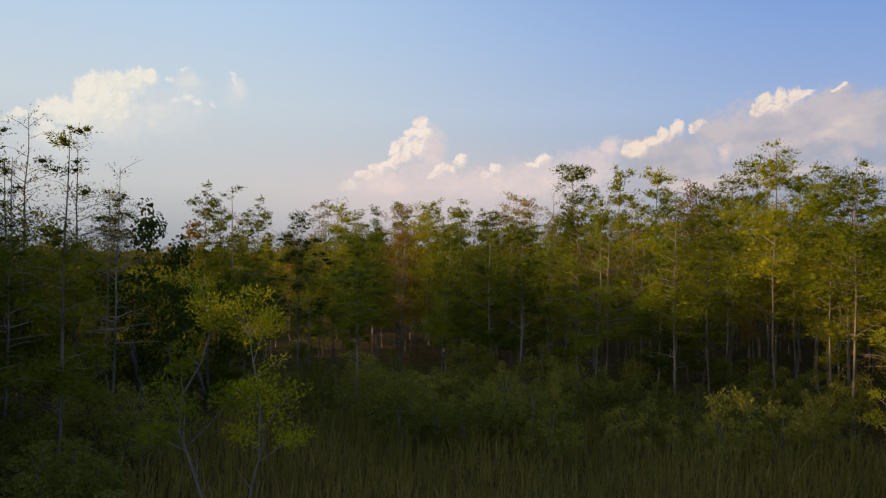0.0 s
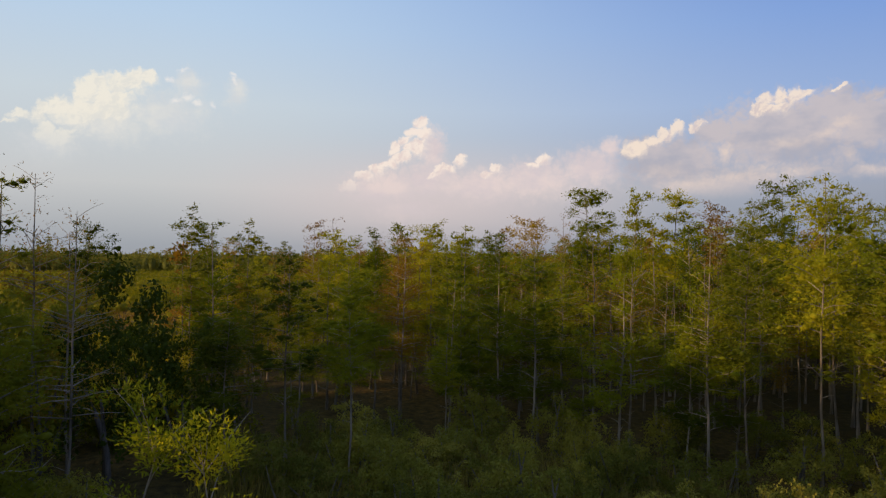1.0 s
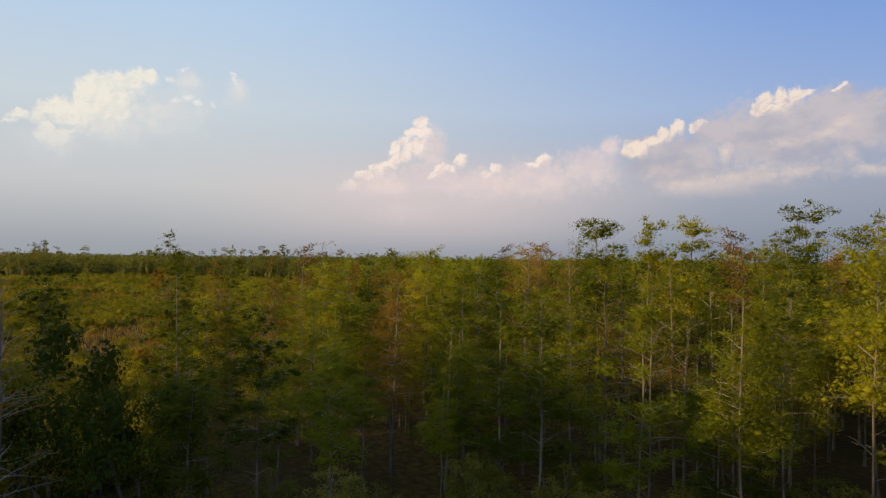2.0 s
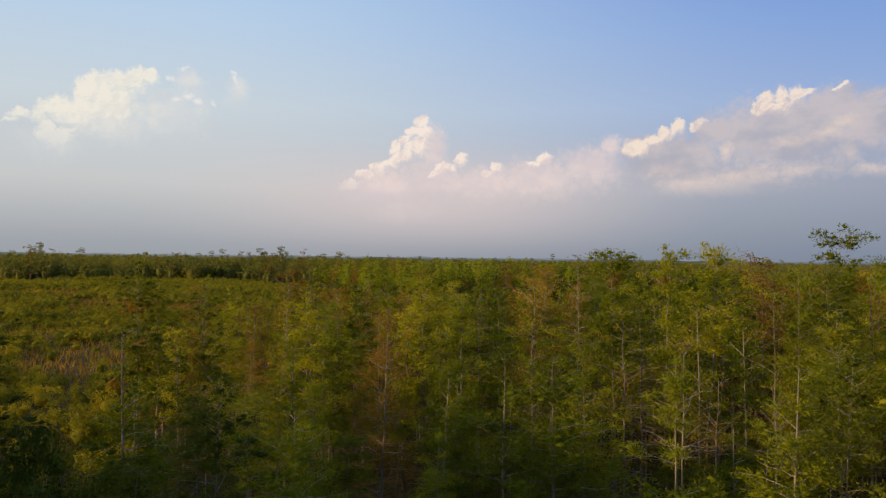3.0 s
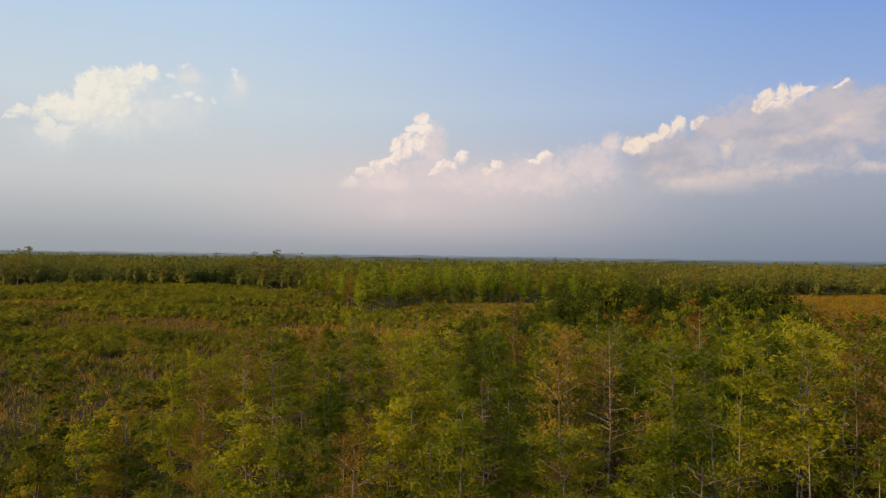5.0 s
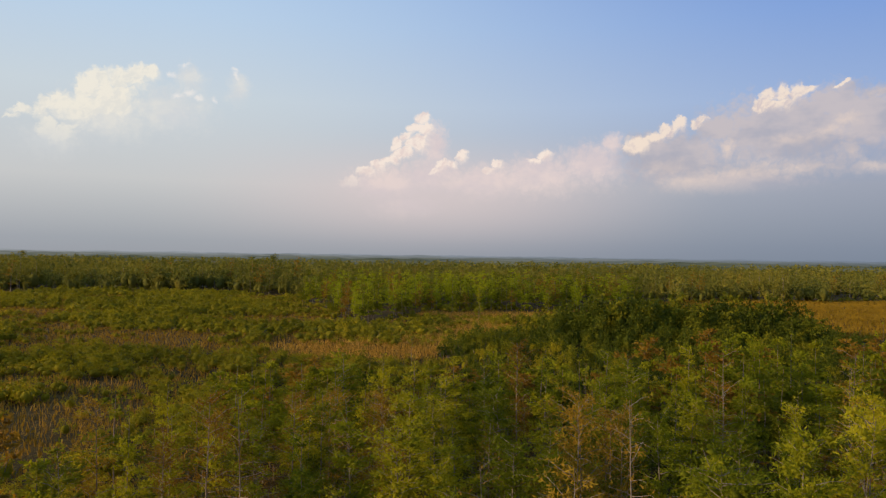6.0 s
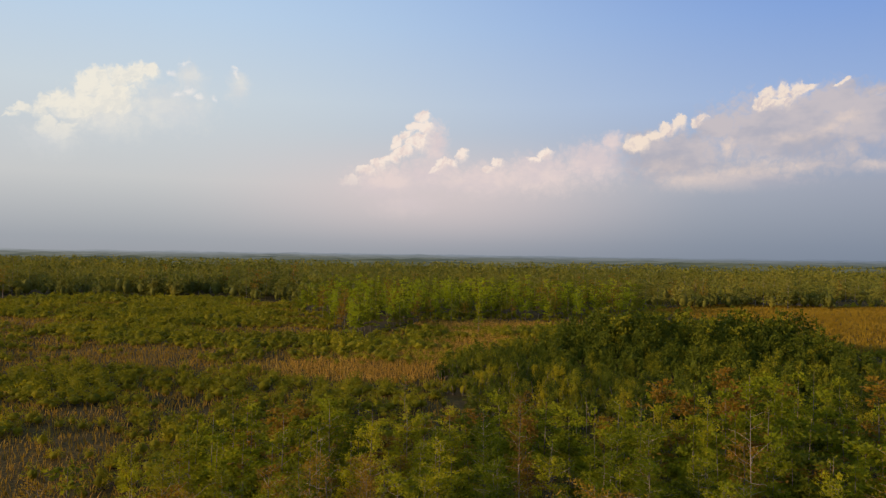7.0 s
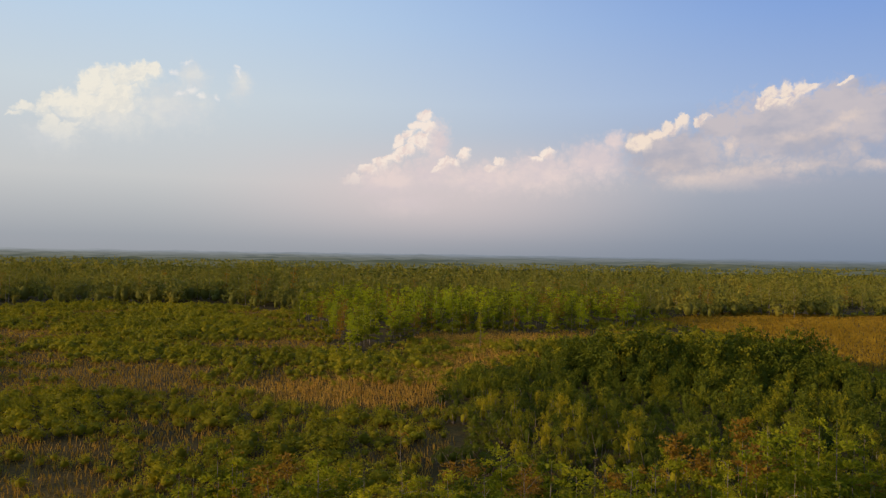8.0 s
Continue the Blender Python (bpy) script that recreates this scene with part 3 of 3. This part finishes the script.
# trees that stand out singly
plant_cypress(2, 16.9, 35.5, 14.4, 0.85)
plant_cypress(7, -7.7, 37.9, 10.4, 0.85)
plant_cypress(2, -4.3, 35.3, 10.0, 0.85)
plant_cypress(2, 4.7, 41.5, 11.0)
plant_cypress(0, 12.5, 37.2, 11.5)
plant_cypress(8, 10.2, 53.0, 15.4)
plant_cypress(8, 17.6, 58.6, 15.8)
plant_cypress(0, 14.6, 57.4, 15.4, 0.9)
plant_cypress(5, 22.8, 62.0, 15.2)
plant_cypress(2, 29.8, 58.0, 15.4, 0.9)
plant_cypress(8, 27.8, 61.0, 17.2, 0.9)
plant_cypress(0, 12.4, 61.7, 13.0)
plant_cypress(6, 32.8, 86.0, 13.4)
plant_cypress(5, 6.5, 58.7, 13.6)
plant_cypress(1, -7.4, 57.8, 12.0)
plant_cypress(3, -3.2, 61.4, 11.5)
plant_cypress(1, 8.6, 38.8, 11.4)
plant_cypress(6, 23.0, 86.3, 14.6)
plant_cypress(5, 7.3, 92.0, 14.4)
plant_cypress(6, 29.0, 78.8, 15.8)
plant_cypress(5, -13.0, 71.0, 13.8)
plant_cypress(1, 24.5, 98.0, 13.4)
plant_cypress(6, -20.5, 34.0, 15.0)
plant_cypress(6, -18.6, 35.5, 14.0)
plant_cypress(0, -12.2, 40.0, 12.0)
plant_cypress(9, -6.1, 18.4, 7.0, 1.0)
plant_cypress(9, -5.1, 18.1, 6.6, 0.9)
plant_cypress(9, 14.9, 22.5, 5.4, 0.9)
for x, y, h in ((-13.0, 98.0, 11.4), (-9.0, 100.0, 12.2), (-5.2, 97.0, 12.6), (-2.0, 101.0, 11.8), (-7.0, 104.0, 11.2)):
    plant_cypress(4, x, y, h, 1.2)
plant_cypress(1, 12.4, 261.0, 12.2)
plant_cypress(1, 3.9, 296.0, 12.0)
for k, x, y, h in ((7, -21.3, 62.0, 13.8), (3, -19.8, 62.0, 13.1), (7, -16.7, 62.5, 12.7), (7, -22.0, 47.0, 12.2), (6, -10.5, 70.0, 14.0),
                   (1, -6.2, 66.0, 13.0), (0, -3.8, 67.0, 13.2), (2, -1.2, 66.0, 13.4), (7, 21.5, 52.0, 14.6), (7, 31.5, 57.0, 15.6)):
    plant_cypress(k, x, y, h)
spots = scattered(rng, -56, 70, -40, 146, 3.1, near_woods, TAKEN)
spots = [p for p in spots if p[1] < 36 and p[0] < -8 or noise.noise(Vector((p[0] * 0.11, p[1] * 0.11, 2.2))) + 0.9 * rng.uniform() > 0.02]


def canopy_height(x, y):
    swell = noise.noise(Vector((x * 0.06, y * 0.06, 7.7)))
    h = rng.uniform(6.6, 12.6) + 2.4 * swell + (1.2 if x > 8 else 0)
    if x < -11:
        h = rng.uniform(7.0, 9.0) if y < 20 and x > -30 else rng.uniform(11.5, 14.5) if y < 21 or (x < -23 and y < 42) else rng.uniform(11.2, 13.2) if y < 35 else h * 0.70 if y < 44 else h * 0.88
    return max(6.0, h * (0.88 if -13 < x < 8 and y < 50 else 1.0))


singles = sorted((p for p in spots if -24 < p[0] < 30 and p[1] > 22), key=lambda p: p[1] + 0.35 * abs(p[0] - 3))[:270]
chosen = set(singles)
for x, y in singles:
    k = int(rng.choice(len(KINDS), p=LEFT_DIMMED if x < -9 and y < 58 else FRONT_DIMMED if x > 11 and y < 46 else SHARE))
    h = canopy_height(x, y)
    plant_cypress(k, x, y, h, rng.uniform(0.85, 1.15))
rest_near = [p for p in spots if p not in chosen]
LIGHTER = []
for i, (h, bare, spread, sprays, flat_top, mat, label) in enumerate(KINDS):
    trunk, limbs, crown, dead = cypress(70 + i, h, bare, spread, int(sprays * 0.46), 0.38, flat_top, 0.25, 0.12, 0.55, 0.06, 1)
    LIGHTER.append([(trunk, M_BARK), (crown, mat)] if i not in (5, 6) else [(trunk, M_BARK), (limbs, M_BARK), (crown, mat)])
many = []
for x, y in rest_near:
    k = int(rng.choice(len(KINDS), p=LEFT_DIMMED if x < -9 and y < 58 else FRONT_DIMMED if x > 11 and y < 46 else SHARE))
    h = canopy_height(x, y)
    many.append(((x, y, rng.uniform(0.85, 1.15), h / KINDS[k][0], rng.uniform(0, 6.28)), k + (len(KINDS) if y < 20 else 0)))
for i, (h, bare, spread, sprays, flat_top, mat, label) in enumerate(KINDS):
    trunk, limbs, crown, dead = cypress(80 + i, h, bare * 0.6, spread, int(sprays * 0.10), 1.0, flat_top, 0.25, 0.1, 0.6, 0.06, 0)
    LIGHTER.append([(trunk, M_BARK), (crown, mat)])
stuff("cypress_woods", "dense cypress woods with yellow-green and rust crowns", "cypress woods", planted(LIGHTER, many))
STAND = []
for i, (h, bare, spread, sprays, flat_top, mat, label) in enumerate(KINDS):
    trunk, limbs, crown, dead = cypress(90 + i, h, bare * 0.6, spread * 1.15, int(sprays * 0.25), 0.42, flat_top, 0.25, 0.3, 0.85, 0.06, 0)
    STAND.append([(trunk, M_BARK), (crown, M_STAND if mat is M_CYPRESS else mat)])
many = []
for x, y in scattered(rng, -64, 96, 230, 425, 5.0, lambda x, y: stand(x, y) and noise.noise(Vector((x * 0.10, y * 0.07, 3.1))) > -0.16):
    k = int(rng.choice([0, 1, 1, 4, 3, 3, 7, 2, 5]))
    many.append(((x, y, rng.uniform(0.75, 1.3), (8.0 + 4.0 * noise.noise(Vector((x * 0.10, y * 0.07, 3.1))) + 6.5 * rng.uniform() ** 1.2) / KINDS[k][0], rng.uniform(0, 6.28)), k))
stuff("cypress_stand", "bright green cypress stand beyond the grassy clearing", "cypress stand", planted(STAND, many))

# ---- hardwood mound ----
HARD = [leafy(200 + i, 1.0, 1.0, 34, 1600, 0.036, 0.08, 4, 0.7, 4, 0.42, 0.5) for i in range(5)]
hard_things = [thing("hardwood_tree", [("trunk", (s, M_BARK_DARK)), ("crown", (c, M_HAMMOCK if n == 1 else M_BROAD))], "olive-green rounded hammock tree in low sun" if n == 1 else "dark green rounded hardwood tree of the hammock", "hardwood tree", "trees of the hardwood hammock") for n, (s, c) in enumerate(HARD)]
HARD_LIGHT = [[(leafy(220 + i, 1.0, 1.0, 26, 440, 0.066, 0.08, 1, 0.7, 4, 0.45, 0.5)[1], M_HAMMOCK if i == 1 else M_BROAD)] for i in range(5)]
spots = sorted(scattered(rng, -2, 110, 104, 240, 3.5, lambda x, y: dome(x, y) > 0), key=lambda p: p[1] + 0.5 * p[0])
many = []
for n, (x, y) in enumerate(spots):
    i = int(rng.choice([1, 1, 0, 3])) if y < 196 + 8 * rng.normal() and rng.uniform() < 0.8 - 0.005 * x else int(rng.choice([0, 2, 3, 4, 4, 2, 1]))
    h = dome(x, y) * rng.uniform(0.7, 1.3)
    w, turn = max(3.6, 0.75 * h) * rng.uniform(0.8, 1.2), rng.uniform(0, 6.28)
    if n < 280:
        put(hard_things[i], at(x, y, w, h, turn), PLACED)
    else:
        many.append(((x, y, w, h, turn), i))
THICKET = [leafy(240 + i, 1.0, 0.85, 42, 4200, 0.025, 0.10, 2, 0.7, 5, 0.0, 0.6) for i in range(3)]
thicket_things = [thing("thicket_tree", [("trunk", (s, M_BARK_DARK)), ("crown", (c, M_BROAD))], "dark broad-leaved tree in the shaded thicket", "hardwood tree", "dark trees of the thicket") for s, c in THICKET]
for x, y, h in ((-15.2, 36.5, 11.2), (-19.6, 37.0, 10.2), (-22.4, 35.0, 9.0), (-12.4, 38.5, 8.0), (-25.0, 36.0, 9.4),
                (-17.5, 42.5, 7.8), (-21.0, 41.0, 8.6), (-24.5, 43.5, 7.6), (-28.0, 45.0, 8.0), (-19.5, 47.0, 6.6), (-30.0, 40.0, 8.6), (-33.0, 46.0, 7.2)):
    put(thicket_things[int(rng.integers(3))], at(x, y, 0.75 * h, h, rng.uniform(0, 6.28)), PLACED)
stuff("hammock_canopy", "dark green canopy of the hardwood hammock", "hardwood trees", planted(HARD_LIGHT, many))

# ---- marsh shrubs ----
SHRUB = [leafy(300 + i, 1.0, 1.6, 32, 1300, 0.052, 0.03, 4, 0.65, 3, 0.42, 0.6) for i in range(5)]
shrub_things = [thing("wax_myrtle_shrub", [("woody_base", (s, M_BARK_DARK)), ("crown", (c, M_SHRUB))], "rounded olive-green marsh shrub in tall brown grass", "shrub", "shrubs of the open marsh") for s, c in SHRUB]
spots = scattered(rng, -250, 290, 40, 425, 3.1, lambda x, y: (stand(x, y) and not stand(x, y - 20) and rng.uniform() < 0.6) or marsh(x, y) and (meadow(x, y) + 0.15 * rng.normal() < 0.33 or (far_woods(x, y + 14) and rng.uniform() < 0.8)) and abs(x) < 0.72 * y + 12)
order = sorted(spots, key=lambda p: p[1] - 0.25 * p[0])


def shrub_size(x, y):
    """Low at the rim of a thicket, taller inside it, in drifts."""
    deep = min(1.0, max(0.0, 0.42 - 0.9 * meadow(x, y)))
    return (1.35 + 1.6 * deep + 0.7 * noise.noise(Vector((x * 0.09, y * 0.12, 8.0)))) * rng.uniform(0.65, 1.35)


for x, y in order[:290]:
    i = int(rng.integers(5))
    size = shrub_size(x, y)
    m = at(x, y, size * rng.uniform(1.0, 1.35), size * rng.uniform(0.95, 1.4), rng.uniform(0, 6.28))
    put(shrub_things[i], m, PLACED)
SHRUB_LIGHT = [[(leafy(320 + i, 1.0, 1.6, 20, 260, 0.098, 0.03, 1, 0.65, 3, 0.50, 0.6)[1], M_SHRUB)] for i in range(5)]
SHRUB_LIGHT += [[(leafy(330 + i, 1.0, 1.6, 11, 80, 0.16, 0.03, 1, 0.65, 3, 0.52, 0.6)[1], M_SHRUB)] for i in range(5)]
many = []
for x, y in order[290:]:
    size = shrub_size(x, y)
    many.append(((x, y, size * rng.uniform(1.0, 1.45), size * rng.uniform(0.95, 1.4), rng.uniform(0, 6.28)), int(rng.integers(5)) + (5 if y > 200 else 0)))
stuff("marsh_shrubs", "low olive-green shrubs spread over the open marsh", "shrubs", planted(SHRUB_LIGHT, many))

# willows at the edge of the pocket
WILLOW = [leafy(340 + i, 1.0, 1.3, 40, 2800, 0.038, 0.02, 5, 0.9, 4, 0.0, 0.6) for i in range(3)]
willow_things = [thing("willow_shrub", [("woody_base", (s, M_BARK_DARK)), ("crown", (c, M_WILLOW))], "dense grey-green willow shrub beside tall sedge", "shrub", "willow shrubs at the woods' edge") for s, c in WILLOW]
for x, y in scattered(rng, -17, 26, 13, 46, 2.5, lambda x, y: (pocket(x, y) and y > 25 + 0.9 * abs(x - 6) ** 0.5 * (1 if x > -2 else 2.4)) or (near_woods(x, y) and y < 42 and rng.uniform() < 0.5) or (x < -8.6 - 0.2 * (y - 14) and y < 30)):
    i = int(rng.integers(3))
    h = rng.uniform(1.8, 3.4)
    m = at(x, y, rng.uniform(2.0, 3.2), h, rng.uniform(0, 6.28))
    put(willow_things[i], m, PLACED)

# ---- grasses ----


def grass(spots, tall, wide, bend, seed):
    """Upright bent blades at many spots, two faces each."""
    g = np.random.default_rng(seed)
    p = np.column_stack([np.asarray(spots, float), np.zeros(len(spots))])
    n = len(p)
    th = g.uniform(0, 2 * np.pi, n)
    h = tall * g.uniform(0.55, 1.25, n)
    lean = np.column_stack([np.cos(th), np.sin(th), np.zeros(n)]) * (bend * h * g.uniform(0.1, 1.0, n))[:, None]
    side = np.column_stack([-np.sin(th), np.cos(th), np.zeros(n)]) * (wide * g.uniform(0.6, 1.4, n))[:, None]
    up = np.array([0, 0, 1.0])
    mid = p + up * (0.6 * h)[:, None] + lean * 0.35
    tip = p + up * h[:, None] + lean
    v = np.stack([p - side / 2, p + side / 2, mid + side * 0.4, mid - side * 0.4, tip + side * 0.08, tip - side * 0.08], 1).reshape(-1, 3)
    b = np.arange(n)[:, None] * 6
    f = np.concatenate([b + np.array([0, 1, 2, 3]), b + np.array([3, 2, 4, 5])])
    return v, f


g = np.random.default_rng(11)
pts = np.column_stack([g.uniform(-15, 20, 30000), 6 + 38 * g.uniform(0, 1, 30000) ** 0.8])
pts = np.array([p for p in pts if pocket(*p)])
stuff("sawgrass", "tall olive and brown sawgrass filling the open pocket", "grass", [(*grass(pts, 1.25, 0.035, 0.6, 12), M_SAWGRASS)])
pts = np.column_stack([g.uniform(-240, 80, 230000), 42 + 390 * g.uniform(0, 1, 230000)])
pts = np.array([p for p in pts if abs(p[0]) < 0.72 * p[1] + 12 and marsh(*p) and meadow(*p) > -0.12])
stuff("marsh_grass", "tall dull brown grass between the marsh shrubs", "grass", [(*grass(pts, 0.85, 0.15, 0.7, 13), M_SEDGE)])
pts = np.column_stack([g.uniform(-70, 46, 70000), g.uniform(135, 308, 70000)])
pts = np.array([p for p in pts if clearing(*p) + 0.28 * noise.noise(Vector((p[0] * 0.05, p[1] * 0.05, 4.0))) + 0.12 * g.normal() > 0.38 and marsh(*p)])
stuff("reed_bed", "pale golden reeds in the clearing before the stand", "reeds", [(*grass(pts, 1.2, 0.085, 0.5, 15), M_STRAW)])
pts = np.column_stack([g.uniform(80, 300, 85000), g.uniform(226, 424, 85000)])
pts = np.array([p for p in pts if prairie(*p)])
stuff("prairie_grass", "open prairie of golden dry grass", "grass", [(*grass(pts, 1.1, 0.24, 0.7, 14), M_GOLD)])

# ---- distant woods ----
FAR_CYPRESS = [[(trunk, bark_of), (crown, M_FAR if mat is M_CYPRESS_DEEP or mat is M_STAND else mat)] for (trunk, bark_of), (crown, mat) in STAND]


def far_band(name, label, y0, y1, half, gap, leaves, size, keep, width, core=0.0, slender=()):
    kinds = [[(leafy(400 + i, 1.0, 0.9, 13, leaves, size, 0.06, 1, 0.6, 3, core, 0.55)[1], M_FAR)] for i in range(5)] + list(slender)
    many = []
    for x, y in scattered(rng, -half, half, y0, y1, gap, keep):
        if y < 720 and noise.noise(Vector((x * 0.06, y * 0.05, 2.4))) < -0.22:
            continue
        swell = noise.noise(Vector((x * 0.018, y * 0.018, 1.3))) + 0.5 * noise.noise(Vector((x * 0.05, y * 0.05, 6.3)))
        h = max(5.0, (13.2 if y0 < 490 else 11.6 if y0 < 720 else 13.0) + 6.0 * swell + rng.uniform(-3.5, 3.0) + (rng.uniform(0, 4) if rng.uniform() < 0.2 else 0))
        if slender and rng.uniform() < 0.25:
            k = int(rng.choice([0, 1, 2, 3, 5, 7]))
            many.append(((x, y, rng.uniform(1.1, 1.7), 1.12 * h / KINDS[k][0], rng.uniform(0, 6.28)), 5 + k))
        else:
            many.append(((x, y, max(width, h) * rng.uniform(0.7, 1.15), 0.9 * h, rng.uniform(0, 6.28)), int(rng.integers(5))))
    return stuff(name, label, "woods", planted(kinds, many))


far_band("woods", "mixed olive-green woods beyond the marsh", 385, 490, 360, 6.8, 190, 0.078, lambda x, y: far_woods(x, y) and not stand(x, y) and abs(x) < 0.68 * y + 20, 7.0, 0.4, FAR_CYPRESS)
far_band("farther_woods", "olive and rust woods behind the first trees", 490, 720, 500, 9.0, 110, 0.10, lambda x, y: abs(x) < 0.68 * y + 20, 10.5, 0.4)
far_band("distant_woods", "distant unbroken olive-green woods", 720, 1450, 1010, 17.0, 60, 0.15, lambda x, y: abs(x) < 0.68 * y + 20, 17.0, 0.4)


def painted_haze():
    """Glowing distant woods with evening haze painted into the colour, paler the farther they lie."""
    m, t = nodes_of("painted_haze")
    geo = make(t, "ShaderNodeNewGeometry")
    deep = make(t, "ShaderNodeSeparateXYZ", [(0, geo.outputs["Position"])])
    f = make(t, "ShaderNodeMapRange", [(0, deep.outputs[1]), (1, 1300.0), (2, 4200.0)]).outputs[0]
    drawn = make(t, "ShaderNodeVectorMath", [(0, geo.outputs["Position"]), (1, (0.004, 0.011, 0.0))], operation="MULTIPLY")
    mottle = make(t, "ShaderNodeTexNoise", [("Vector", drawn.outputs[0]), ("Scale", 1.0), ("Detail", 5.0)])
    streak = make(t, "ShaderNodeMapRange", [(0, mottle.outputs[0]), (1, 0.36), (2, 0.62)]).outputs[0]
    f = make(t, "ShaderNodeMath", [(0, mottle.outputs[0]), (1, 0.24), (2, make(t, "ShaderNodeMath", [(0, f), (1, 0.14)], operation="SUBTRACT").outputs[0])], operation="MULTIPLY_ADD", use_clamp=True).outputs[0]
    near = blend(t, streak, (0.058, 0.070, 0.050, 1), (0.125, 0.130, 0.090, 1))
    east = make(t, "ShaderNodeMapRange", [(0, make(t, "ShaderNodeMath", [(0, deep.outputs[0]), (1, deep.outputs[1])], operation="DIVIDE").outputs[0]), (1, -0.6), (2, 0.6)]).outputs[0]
    # haze tint mixed in by distance and emitted, so the woods glow unlit
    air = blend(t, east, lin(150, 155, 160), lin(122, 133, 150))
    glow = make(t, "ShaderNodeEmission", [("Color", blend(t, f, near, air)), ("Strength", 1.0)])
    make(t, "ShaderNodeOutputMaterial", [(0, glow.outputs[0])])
    return m


def horizon_backdrop():
    """The plain backdrop of distance: low ridges of woods that run on to the horizon."""
    ys = 1060 * (4850 / 1060) ** np.linspace(0, 1, 120)
    us = np.linspace(-0.74, 0.74, 320)
    z = np.array([[7 + 5 * noise.noise(Vector((u * y * 0.020, y * 0.012, 1.0))) + 11 * max(0, noise.noise(Vector((u * y * 0.0045, y * 0.004, 5.0))) - 0.05) + 17 * (y - 1060) / 3790 for u in us] for y in ys])
    v = np.column_stack([np.outer(ys, us).ravel(), np.repeat(ys, len(us)), z.ravel()])
    n = len(us)
    i, j = np.meshgrid(np.arange(len(ys) - 1), np.arange(n - 1), indexing="ij")
    f = np.stack([i * n + j, i * n + j + 1, (i + 1) * n + j + 1, (i + 1) * n + j], -1).reshape(-1, 4)
    return tagged(new("backdrop", mesh_of("backdrop", [(v, f, painted_haze())], smooth=True)), "glowing backdrop woods with painted blue-grey haze, reaching the horizon", "backdrop", kind="structure")


horizon_backdrop()
